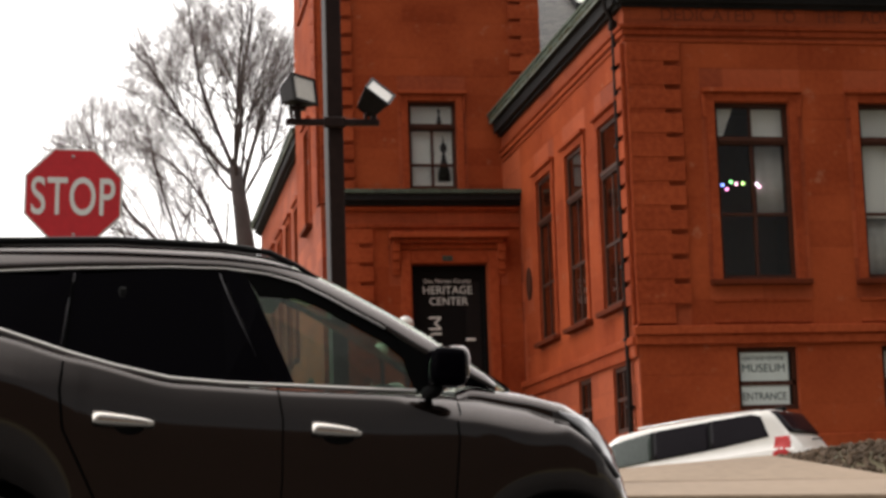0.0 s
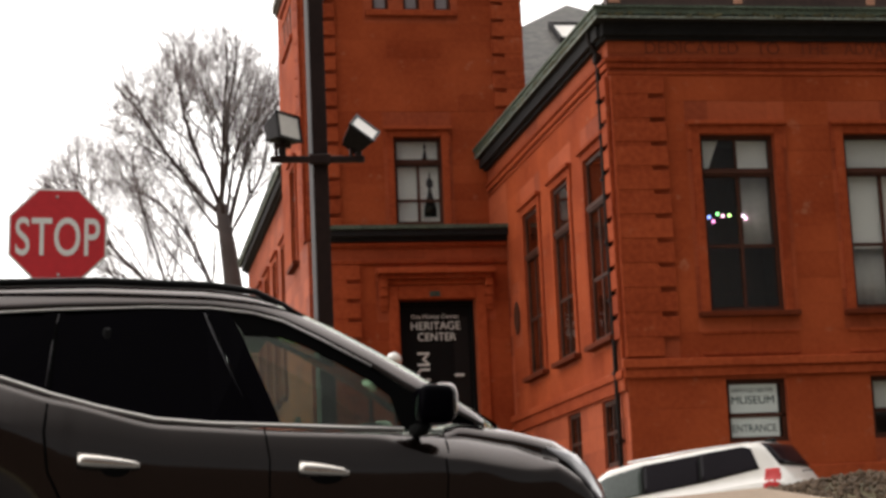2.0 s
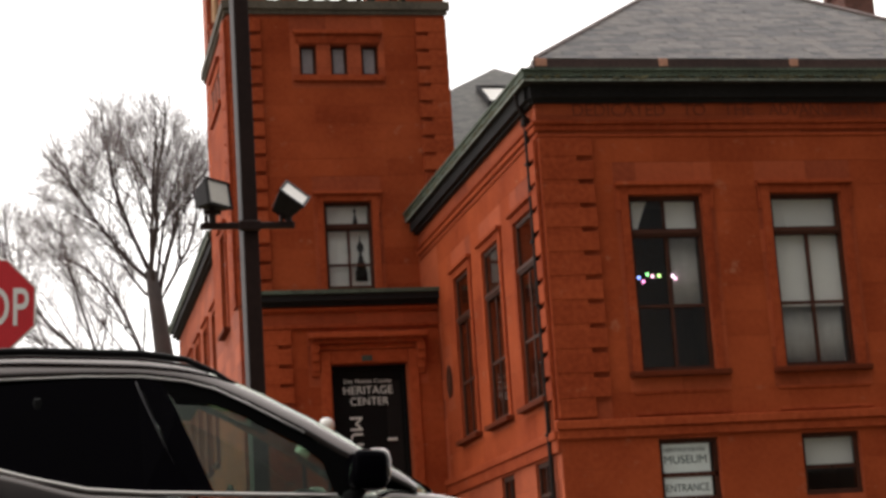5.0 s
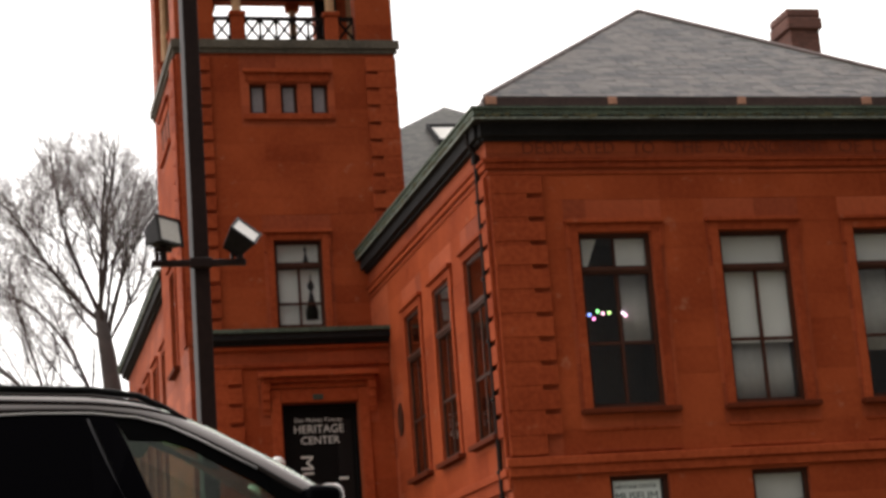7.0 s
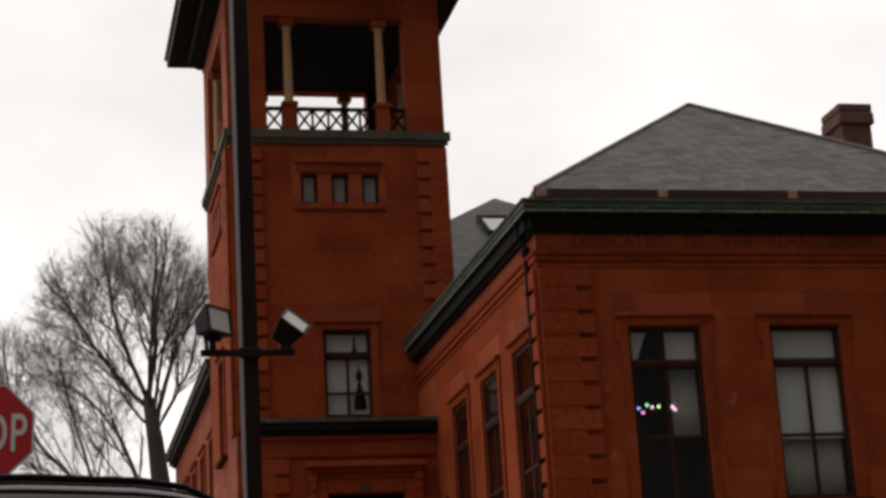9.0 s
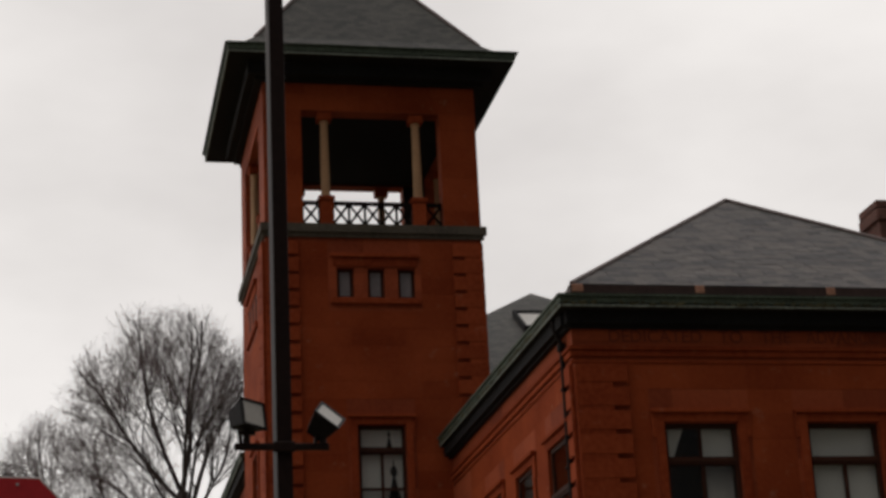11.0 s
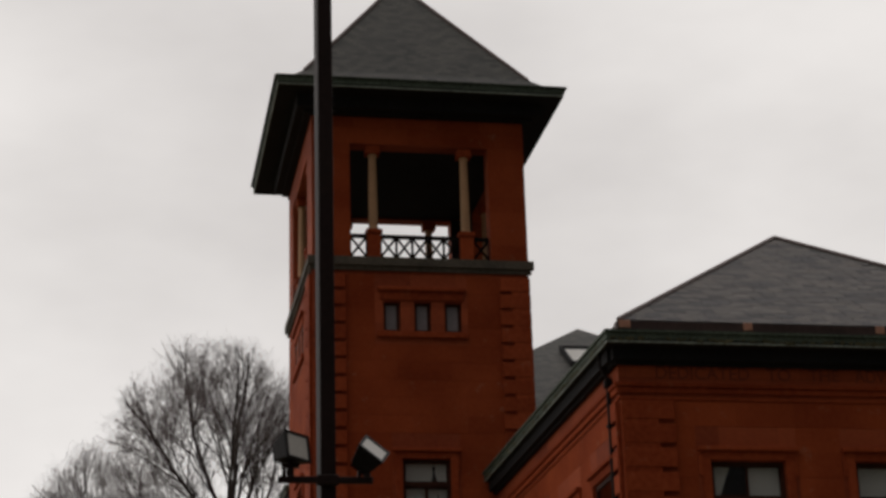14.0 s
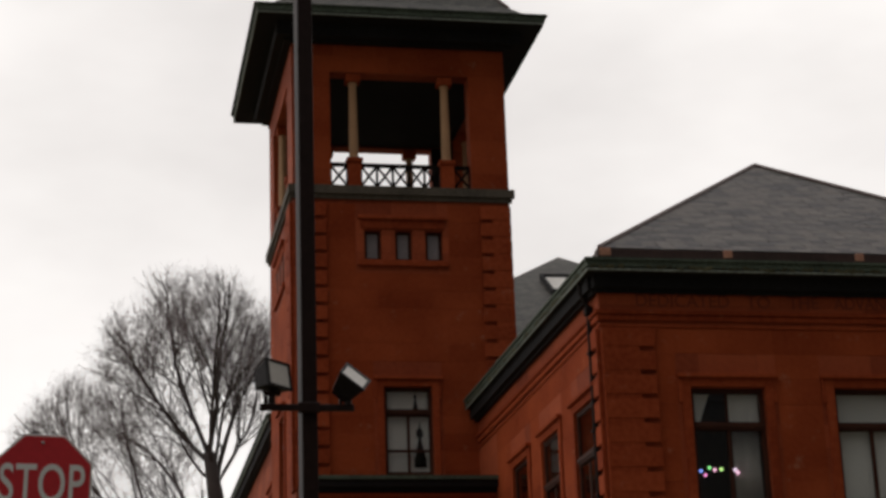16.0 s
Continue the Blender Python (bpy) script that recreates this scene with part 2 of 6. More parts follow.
def box(bm, x0, x1, y0, y1, z0, z1, m=None):
    """A box between two corners, its edges in no order needed."""
    vs = [bm.verts.new((x, y, z)) for x in (x0, x1) for y in (y0, y1) for z in (z0, z1)]
    for f in ((0, 1, 3, 2), (4, 6, 7, 5), (0, 4, 5, 1), (2, 3, 7, 6), (0, 2, 6, 4), (1, 5, 7, 3)):
        bm.faces.new([vs[i] for i in f])
    if m:
        bmesh.ops.transform(bm, matrix=m, verts=vs)
    return vs


def soft_box(x0, x1, y0, y1, z0, z1, r=0.01, seg=1):
    bm = bmesh.new()
    box(bm, x0, x1, y0, y1, z0, z1)
    bmesh.ops.bevel(bm, geom=bm.edges[:], offset=r, segments=seg, affect="EDGES", profile=0.5)
    return bm


def poly_prism(bm, pts, y0, y1):
    """A prism over an outline in x and z, from y0 to y1."""
    a = [bm.verts.new((x, y0, z)) for x, z in pts]
    b = [bm.verts.new((x, y1, z)) for x, z in pts]
    bm.faces.new(a)
    bm.faces.new(b[::-1])
    for i in range(len(pts)):
        j = (i + 1) % len(pts)
        bm.faces.new((a[i], b[i], b[j], a[j]))


def turned(bm, rings, at=(0, 0, 0), seg=16):
    """A turned solid from (radius, height) rings."""
    vs = []
    for r, h in rings:
        vs.append([bm.verts.new((at[0] + r * math.cos(2 * math.pi * i / seg), at[1] + r * math.sin(2 * math.pi * i / seg), at[2] + h)) for i in range(seg)])
    for a, b in zip(vs, vs[1:]):
        for i in range(seg):
            j = (i + 1) % seg
            bm.faces.new((a[i], a[j], b[j], b[i]))
    bm.faces.new(vs[0][::-1])
    bm.faces.new(vs[-1])


def tube(bm, points, radius, seg=6):
    """A round bar along points; radius one number or one per point."""
    rings = []
    pts = [Vector(p) for p in points]
    for i, p in enumerate(pts):
        d = (pts[min(i + 1, len(pts) - 1)] - pts[max(i - 1, 0)]).normalized()
        u = d.cross(Vector((0, 0, 1)) if abs(d.z) < 0.9 else Vector((1, 0, 0))).normalized()
        w = d.cross(u)
        r = radius if isinstance(radius, (int, float)) else radius[i]
        rings.append([bm.verts.new(p + r * (u * math.cos(2 * math.pi * k / seg) + w * math.sin(2 * math.pi * k / seg))) for k in range(seg)])
    for a, b in zip(rings, rings[1:]):
        for k in range(seg):
            j = (k + 1) % seg
            bm.faces.new((a[k], a[j], b[j], b[k]))
    bm.faces.new(rings[0][::-1])
    bm.faces.new(rings[-1])


class Face:
    """A wall's own axes: u along it, d outwards, z up. front faces -y, side faces -x, back +y, right +x."""

    def __init__(self, kind, at):
        self.kind, self.at = kind, at

    def box(self, bm, u0, u1, d0, d1, z0, z1):
        s = -1 if self.kind in ("front", "side") else 1
        a, b = self.at + s * d0, self.at + s * d1
        if self.kind in ("front", "back"):
            return box(bm, u0, u1, a, b, z0, z1)
        return box(bm, a, b, u0, u1, z0, z1)

    def soft(self, u0, u1, d0, d1, z0, z1, r=0.01):
        bm = bmesh.new()
        self.box(bm, u0, u1, d0, d1, z0, z1)
        bmesh.ops.bevel(bm, geom=bm.edges[:], offset=r, segments=1, affect="EDGES", profile=0.5)
        return bm

    def point(self, u, d, z):
        s = -1 if self.kind in ("front", "side") else 1
        return (u, self.at + s * d, z) if self.kind in ("front", "back") else (self.at + s * d, u, z)


def pierced(bm, face, u0, u1, z0, z1, thick, holes):
    """A wall with real openings: only outer faces and reveals."""
    us = sorted({u0, u1, *[h[0] for h in holes], *[h[1] for h in holes]})
    zs = sorted({z0, z1, *[h[2] for h in holes], *[h[3] for h in holes]})
    solid = lambda i, j: 0 <= i < len(us) - 1 and 0 <= j < len(zs) - 1 and not any(
        h[0] <= (us[i] + us[i + 1]) / 2 <= h[1] and h[2] <= (zs[j] + zs[j + 1]) / 2 <= h[3] for h in holes)
    made = {}

    def v(i, j, k):
        if (i, j, k) not in made:
            made[i, j, k] = bm.verts.new(face.point(us[i], -thick * k, zs[j]))
        return made[i, j, k]
    for i in range(len(us) - 1):
        for j in range(len(zs) - 1):
            if not solid(i, j):
                continue
            for k in (0, 1):
                bm.faces.new((v(i, j, k), v(i + 1, j, k), v(i + 1, j + 1, k), v(i, j + 1, k)))
            for di, dj, a, b in ((-1, 0, (i, j), (i, j + 1)), (1, 0, (i + 1, j), (i + 1, j + 1)), (0, -1, (i, j), (i + 1, j)), (0, 1, (i, j + 1), (i + 1, j + 1))):
                if not solid(i + di, j + dj):
                    bm.faces.new((v(*a, 0), v(*b, 0), v(*b, 1), v(*a, 1)))

# ---- the ground ----
def smooth_step(a, b, x):
    t = min(1, max(0, (x - a) / (b - a)))
    return t * t * (3 - 2 * t)


LINE = ((-200, -8.0), (-30, -3.4), (0, -1.32), (8.6, -0.55), (13.0, -0.02), (16, 0.15), (19.6, 0.22), (24, 0.10), (33, 0.25), (45, 0.6), (70, 1.2), (200, 2.0), (900, 2.0))


def height(x, y):
    """The hill: it climbs from the street to the building, and the street falls towards +x."""
    for (a, za), (b, zb) in zip(LINE, LINE[1:]):
        if y <= b:
            z = za + (zb - za) * (y - a) / (b - a)
            break
    else:
        z = LINE[-1][1]
    fall = 1 - smooth_step(9, 15, y)
    return z - 0.068 * fall * 12 * math.tanh((x - 0.55) / 12)


def sheet(xs, ys, lift):
    bm = bmesh.new()
    vs = [[bm.verts.new((x, y, height(x, y) + lift)) for x in xs] for y in ys]
    for a, b in zip(vs, vs[1:]):
        for i in range(len(xs) - 1):
            bm.faces.new((a[i], a[i + 1], b[i + 1], b[i]))
    return bm


def slab_sheet(xs, ys, lift, drop):
    """A paved sheet with real edges that lies on the hill."""
    bm = sheet(xs, ys, lift)
    ret = bmesh.ops.extrude_face_region(bm, geom=bm.faces[:])
    for v in [g for g in ret["geom"] if isinstance(g, bmesh.types.BMVert)]:
        v.co.z -= drop
    return bm


GX = [-600, -200, -80, -40, -25, *range(-16, 34, 2), 45, 80, 200, 600]
GY = [-200, -80, -30, -15, *[v * 1.0 for v in range(-8, 40, 2)], 45, 52, 60, 70, 100, 200, 900]
solo("ground", sheet(GX, GY, 0.0), SOIL, "sloping winter ground of dull grass and soil", "ground", kind="structure")
solo("road", slab_sheet([-60, -30, *range(-16, 30, 2), 60], [-6, -3, 0, 2, 4, 6, 8, 9, 10, 11], 0.02, 0.1), ASPHALT, "grey asphalt street falling gently along its length", "road", kind="structure")
bm = slab_sheet([-60, -30, *range(-16, 30, 2), 60], [11.0, 11.15], 0.17, 0.3)
solo("kerb", bm, CONCRETE, "pale concrete kerb along the street", "kerb", kind="structure")

# unseen plain fronts closing the street behind the camera, added to darken reflections
FACADE = coursed("dull_brown_brick", (0.055, 0.032, 0.024), 0.22, 0.075, 0.008, 0.9, 0.3, joint_col=(0.07, 0.06, 0.05))
bm = bmesh.new()
box(bm, -45, 45, -16.5, -15.5, -8.0, 6.5)
solo("wall_street", bm, FACADE, "plain brown brick wall across the street, unseen, added to block low sky", "wall", kind="structure")

# ---- the museum building ----
BASE = 0.0
museum = thing("museum_building", (9.4, 33.0, 0.2), "red sandstone museum building with tower and slate hip roofs", "building")
FRONT = Face("front", 33.0)
SIDE = Face("side", 9.405)
TFRONT, TSIDE = Face("front", 44.36), Face("side", 4.92)
TBACK, TRIGHT = Face("back", 50.20), Face("right", 10.46)
PFRONT = Face("front", 42.60)
LEFTW = Face("side", 5.12)
WIN_Z = (4.61, 7.98)
W_FRONT = [(11.08, 12.54), (13.92, 15.38), (16.74, 18.20)]
W_SIDE = [(33.66, 35.12), (36.42, 37.88), (39.19, 40.65)]
B_FRONT = [(11.27, 12.43), (14.08, 15.24), (16.90, 18.06)]
B_SIDE = [(33.80, 34.86), (36.55, 37.60)]
B_Z = (2.20, 3.36)

bm = bmesh.new()
pierced(bm, FRONT, 9.405, 19.9, BASE, 10.08, 0.4, [(*w, *WIN_Z) for w in W_FRONT] + [(*w, *B_Z) for w in B_FRONT])
part("front_wall", bm, SANDSTONE, museum)
bm = bmesh.new()
pierced(bm, SIDE, 33.4, 44.36, BASE, 10.08, 0.4, [(*w, 4.30, 7.92) for w in W_SIDE] + [(*w, 1.9, 3.16) for w in B_SIDE])
part("side_wall", bm, SANDSTONE, museum)
bm = bmesh.new()
box(bm, 19.5, 19.9, 33.4, 46.9, BASE, 10.0)
part("end_wall", bm, SANDSTONE, museum)

# tower: four pierced walls
T_WIN = (7.10, 8.29, 8.48, 10.67)
ATTIC = [(6.70, 7.13), (7.48, 7.91), (8.25, 8.69)]
ATTIC_S = [(46.55, 46.98), (47.33, 47.76), (48.11, 48.54)]
BELL = (5.90, 9.50, 15.84, 18.93)
BELL_S = (45.45, 49.10, 15.84, 18.93)
TS_WIN = (46.6, 47.8, 8.0, 10.5)
bm = bmesh.new()
pierced(bm, TFRONT, 4.92, 10.46, BASE, 20.1, 0.45, [T_WIN, BELL] + [(*a, 13.92, 14.69) for a in ATTIC])
part("tower_front_wall", bm, SANDSTONE, museum)
bm = bmesh.new()
pierced(bm, TSIDE, 44.81, 49.75, BASE, 20.1, 0.45, [TS_WIN, BELL_S] + [(*a, 13.92, 14.69) for a in ATTIC_S])
part("tower_side_wall", bm, SANDSTONE, museum)
bm = bmesh.new()
pierced(bm, TRIGHT, 44.81, 49.75, BASE, 20.1, 0.45, [BELL_S])
part("tower_side_wall", bm, SANDSTONE, museum)
bm = bmesh.new()
pierced(bm, TBACK, 4.92, 10.46, BASE, 20.1, 0.45, [BELL])
part("tower_back_wall", bm, SANDSTONE, museum)
part("belfry_floor", soft_box(5.38, 10.0, 44.83, 49.73, 15.5, 15.80), BELT_STONE, museum)
# ceiling coloured dark for the shade inside the belfry
part("belfry_ceiling", soft_box(5.38, 10.0, 44.83, 49.73, 18.97, 19.1), CORNICE, museum, "belfry ceiling with the shade of the belfry in its colour")

# dark sheets on the inner walls, in place of the belfry's own shade
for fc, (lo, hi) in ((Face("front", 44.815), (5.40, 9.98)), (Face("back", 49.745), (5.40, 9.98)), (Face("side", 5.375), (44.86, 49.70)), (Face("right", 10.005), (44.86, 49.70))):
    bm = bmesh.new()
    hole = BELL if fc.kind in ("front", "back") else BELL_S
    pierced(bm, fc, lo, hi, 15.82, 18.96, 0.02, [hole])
    part("belfry_shade_sheet", bm, CORNICE, museum, "dark sheet standing in for the shade inside the belfry")

# main block behind
bm = bmesh.new()
L_WIN = [(51.6, 52.8), (54.4, 55.6), (57.2, 58.4), (60.0, 61.2)]
pierced(bm, LEFTW, 50.2, 65.0, BASE, 11.11, 0.4, [(a, b, 5.2, 9.4) for a, b in L_WIN])
part("left_wall", bm, SANDSTONE, museum)
bm = bmesh.new()
box(bm, 5.12, 24.0, 65.0, 65.4, BASE, 11.11)
part("rear_wall", bm, SANDSTONE, museum)
bm = bmesh.new()
box(bm, 23.6, 24.0, 46.9, 65.0, BASE, 11.0)
part("end_wall", bm, SANDSTONE, museum)

# entrance porch
DOOR = (6.80, 8.59, 1.2, 6.37)
bm = bmesh.new()
pierced(bm, PFRONT, 5.12, 9.40, BASE, 7.80, 0.5, [DOOR])
part("porch_wall", bm, SANDSTONE, museum)
bm = bmesh.new()
box(bm, 5.12, 5.5, 43.1, 44.36, BASE, 7.80)
part("porch_side_wall", bm, SANDSTONE, museum)


# ---- roofs ----
def hip(x0, x1, y0, y1, z, apexes):
    """A hip roof as a solid over an eave rectangle; apexes: one point or the two ends of a ridge."""
    bm = bmesh.new()
    c = [bm.verts.new(p) for p in ((x0, y0, z), (x1, y0, z), (x1, y1, z), (x0, y1, z))]
    d = [bm.verts.new((v.co.x, v.co.y, z - 0.06)) for v in c]
    a = [bm.verts.new(p) for p in apexes]
    if len(a) == 1:
        for i in range(4):
            bm.faces.new((c[i], c[(i + 1) % 4], a[0]))
    else:
        bm.faces.new((c[0], c[1], a[0]))
        bm.faces.new((c[1], c[2], a[1], a[0]))
        bm.faces.new((c[2], c[3], a[1]))
        bm.faces.new((c[3], c[0], a[0], a[1]))
    bm.faces.new(d[::-1])
    for i in range(4):
        j = (i + 1) % 4
        bm.faces.new((d[i], d[j], c[j], c[i]))
    return bm


wing_roof = part("wing_roof", hip(9.42, 20.1, 32.78, 58.0, 10.60, [(14.65, 37.95, 14.30), (14.65, 57.0, 14.30)]), SLATE, museum, "grey slate hip roof")
main_roof = part("main_roof", hip(4.95, 25.0, 46.9, 66.0, 11.30, [(14.98, 57.0, 18.1)]), SLATE, museum, "grey slate hip roof")


def cornice(name, x0, x1, y0, y1, z, out, parent, gutter=COPPER, bed=0.24, sides=(1, 1, 1, 1), tall=0.2, flank=None):
    """Box cornice round a wall rectangle: dark soffit and bed mould, a weathered gutter on its edge."""
    s = (sides[0] * (flank or out) / out, *sides[1:])
    bm = bmesh.new()
    box(bm, x0 - out * s[0], x1 + out * s[1], y0 - out * s[2], y1 + out * s[3], z, z + 0.06)
    b = out * 0.45
    top = part(name, bm, CORNICE, parent, "dark painted timber cornice")
    runs = []
    if s[2]:
        runs += [(x0 - b * s[0], x1 + b * s[1], y0 - b, y0 - 0.002, z - bed, z - 0.002), (x0 - b * .5 * s[0], x1 + b * .5 * s[1], y0 - b * .5, y0 - 0.002, z - bed - 0.07, z - bed - 0.002)]
    if s[0]:
        runs += [(x0 - b, x0 - 0.002, y0, y1, z - bed, z - 0.002), (x0 - b * .5, x0 - 0.002, y0, y1, z - bed - 0.07, z - bed - 0.002)]
    if s[1]:
        runs += [(x1 + 0.002, x1 + b, y0, y1, z - bed, z - 0.002)]
    if s[3]:
        runs += [(x0, x1, y1 + 0.002, y1 + b, z - bed, z - 0.002)]
    for r in runs:
        bm = bmesh.new()
        box(bm, *r)
        part("bed_mould", bm, CORNICE, top)
    # the gutter: a stepped moulding all along the edge
    for k, on in enumerate(s):
        if not on:
            continue
        bm = bmesh.new()
        e = 0.05
        X0, X1, Y0, Y1 = x0 - out * s[0], x1 + out * s[1], y0 - out * s[2], y1 + out * s[3]
        for g, h0, h1 in ((-0.05, 0.045, 0.085), (0.03, 0.085, tall - 0.05), (0.065, tall - 0.05, tall)):
            if k == 0:
                box(bm, X0 - g, X0 + 0.22, Y0 - g, Y1 + g, z + h0, z + h1)
            elif k == 1:
                box(bm, X1 - 0.22, X1 + g, Y0 - g, Y1 + g, z + h0, z + h1)
            elif k == 2:
                box(bm, X0 + 0.22, X1 - 0.22 * s[1], Y0 - g, Y0 + 0.22, z + h0, z + h1)
            else:
                box(bm, X0 + 0.22, X1 - 0.22, Y1 - 0.22, Y1 + g, z + h0, z + h1)
        gut = part("gutter", bm, gutter, parent, "verdigris copper gutter")
        bm = bmesh.new()
        if k == 0:
            box(bm, X0 - 0.03, X0 + 0.02, Y0 - 0.03, Y1, z + 0.004, z + 0.044)
        elif k == 2:
            box(bm, X0 + 0.022, X1 - 0.02 * s[1], Y0 - 0.03, Y0 + 0.02, z + 0.004, z + 0.044)
        if len(bm.verts):
            part("drip_edge", bm, DRIP_EDGE, gut, "pale weathered drip edge")


cornice("wing_cornice", 9.405, 19.9, 33.0, 44.30, 10.09, 0.44, museum, sides=(1, 0, 1, 0), tall=0.25, flank=0.28)
cornice("tower_cornice", 4.92, 10.46, 44.36, 50.20, 20.08, 0.92, museum, bed=0.34, tall=0.27)
cornice("main_cornice", 5.12, 24.0, 50.3, 65.4, 11.12, 0.5, museum, sides=(1, 0, 0, 1), flank=0.275)
# leaves and moss caught along the wing's gutters
rng = random.Random(31)
bm = bmesh.new()
for k in range(230):
    front = rng.random() < 0.62
    w, h = rng.uniform(0.015, 0.06), rng.uniform(0.012, 0.035)
    q = (rng.uniform(9.0, 19.6), 32.535, 10.09 + rng.uniform(0.05, 0.10)) if front else (9.10, rng.uniform(32.7, 44.0), 10.09 + rng.uniform(0.05, 0.12))
    m = Matrix.Translation(q) @ Euler((rng.uniform(-0.5, 0.5), rng.uniform(-0.6, 0.6), 0)).to_matrix().to_4x4()
    box(bm, *((-w, w, -0.014, 0.02) if front else (-0.014, 0.02, -w, w)), -h, h, m)
tagged(part("moss", bm, material("moss_and_leaf_litter", (0.022, 0.030, 0.012), 0.95, vary=0.6, scale=9, second=(0.10, 0.09, 0.045)), museum, "moss and leaf litter on the gutter"), kind="stuff")
# flashing strip along the foot of the wing roof, with bright mended lengths
bm = bmesh.new()
box(bm, 9.36, 19.9, 32.70, 32.90, 10.34, 10.57)
part("roof_flashing", bm, BRIGHT_COPPER, museum, "brown copper roof flashing")
for x0, x1 in ((9.40, 9.62), (11.84, 12.02), (14.5, 14.68), (17.15, 17.36)):
    part("copper_patch", soft_box(x0, x1, 32.685, 32.75, 10.43, 10.58, 0.008), NEW_COPPER, museum, "bright new copper patch")

# tower roof with a bell-cast foot
bm = bmesh.new()
cx, cy = 7.69, 47.28
rings = []
for hx, hy, z in ((3.80, 3.92, 20.33), (3.60, 3.72, 20.40), (3.25, 3.37, 20.60), (2.95, 3.07, 20.88), (1.5, 1.56, 22.95), (0.06, 0.06, 25.05)):
    rings.append([bm.verts.new((cx + a * hx, cy + b * hy, z)) for a, b in ((-1, -1), (1, -1), (1, 1), (-1, 1))])
for a, b in zip(rings, rings[1:]):
    for i in range(4):
        j = (i + 1) % 4
        bm.faces.new((a[i], a[j], b[j], b[i]))
bm.faces.new(rings[0][::-1])
bm.faces.new(rings[-1])
part("tower_roof", bm, SLATE, museum, "grey slate pyramid tower roof with flared foot")
# ridge cap rolls
def ridge_roll(a, b, name="ridge_cap"):
    bm = bmesh.new()
    tube(bm, [a, b], 0.05, 6)
    part(name, bm, BRIGHT_COPPER if name != "ridge_cap" else COPPER_DARK, museum)


COPPER_DARK = material("dark_ridge_metal", (0.19, 0.14, 0.13), 0.6, vary=0.3, scale=4)
ridge_roll((9.42, 32.78, 10.62), (14.65, 37.95, 14.32))
ridge_roll((20.1, 32.78, 10.62), (14.65, 37.95, 14.32))
for a, b in ((-1, -1), (1, -1), (1, 1), (-1, 1)):
    ridge_roll((cx + a * 2.95, cy + b * 3.07, 20.88), (cx + a * 0.06, cy + b * 0.06, 25.06))

# skylight on the main roof: a pale pane in a dark raised kerb
def on_slope(x0, x1, y0, y1, h0, h1):
    """A slab lying on the main roof's front slope."""
    bm = bmesh.new()
    vs = [bm.verts.new((x, y, 11.30 + (18.1 - 11.3) / 10.1 * (y - 46.9) + h)) for h in (h0, h1) for x, y in ((x0, y0), (x1, y0), (x1, y1), (x0, y1))]
    bm.faces.new(vs[4:])
    bm.faces.new(vs[:4][::-1])
    for i in range(4):
        j = (i + 1) % 4
        bm.faces.new((vs[i], vs[j], vs[4 + j], vs[4 + i]))
    return bm


skylight = part("skylight", on_slope(13.90, 14.75, 53.60, 54.80, -0.02, 0.12), BLIND, museum, "pale roof skylight")
for size in ((13.80, 13.898, 53.50, 54.90), (14.752, 14.85, 53.50, 54.90), (13.90, 14.75, 53.50, 53.598), (13.90, 14.75, 54.802, 54.90)):
    part("kerb_bar", on_slope(*size, -0.02, 0.20), CORNICE, skylight, "dark skylight kerb")

# chimney
CHIMNEY_BRICK = coursed("dark_brown_brick", (0.19, 0.085, 0.066), 0.22, 0.075, 0.008, 0.9, 0.35, joint_col=(0.12, 0.08, 0.07))
chim = part("chimney", soft_box(19.10, 19.86, 39.55, 40.5, 9.0, 14.55, 0.015), CHIMNEY_BRICK, museum)
part("chimney_cap", soft_box(19.03, 19.93, 39.47, 40.58, 14.50, 14.80, 0.03), CHIMNEY_BRICK, chim)
part("chimney_cap", soft_box(19.05, 19.91, 39.50, 40.55, 14.82, 15.02, 0.02), CHIMNEY_BRICK, chim)

# ---- stone dressings ----
def band(face, u0, u1, z0, z1, out, name="string_course", mat=STONE_TRIM, d0=0.002):
    return part(name, face.soft(u0, u1, d0, out, z0, z1, min(0.015, (z1 - z0) * 0.2)), mat, museum)


# string course, frieze mouldings
band(FRONT, 9.31, 19.9, 3.60, 3.76, 0.12)
band(FRONT, 9.35, 19.9, 3.42, 3.60, 0.07)
band(SIDE, 33.0, 42.6, 3.44, 3.59, 0.11)
band(SIDE, 33.0, 42.6, 3.20, 3.44, 0.065)
for z0, z1, o in ((9.36, 9.44, 0.10), (9.24, 9.36, 0.06), (9.12, 9.18, 0.035)):
    band(FRONT, 9.405 - o, 19.9, z0, z1, o, "frieze_moulding")
    band(SIDE, 33.0, 44.3, z0, z1, o, "frieze_moulding")
band(FRONT, 9.38, 19.9, BASE, 1.75, 0.06, "plinth")
band(SIDE, 33.0, 42.6, BASE, 1.75, 0.06, "plinth")

# tower belt course and porch cornice
bm = bmesh.new()
box(bm, 4.80, 10.58, 44.24, 44.359, 15.60, 15.82)
box(bm, 4.86, 10.52, 44.30, 44.359, 15.48, 15.60)
part("belt_course", bm, BELT_STONE, museum, "grey weathered belt course")
bm = bmesh.new()
box(bm, 4.80, 4.919, 44.36, 50.32, 15.60, 15.82)
box(bm, 4.86, 4.919, 44.36, 50.26, 15.48, 15.60)
part("belt_course", bm, BELT_STONE, museum, "grey weathered belt course")
bm = bmesh.new()
box(bm, 5.08, 9.40, 42.32, 44.35, 7.84, 8.00)
box(bm, 5.03, 9.40, 42.46, 44.35, 7.74, 7.838)
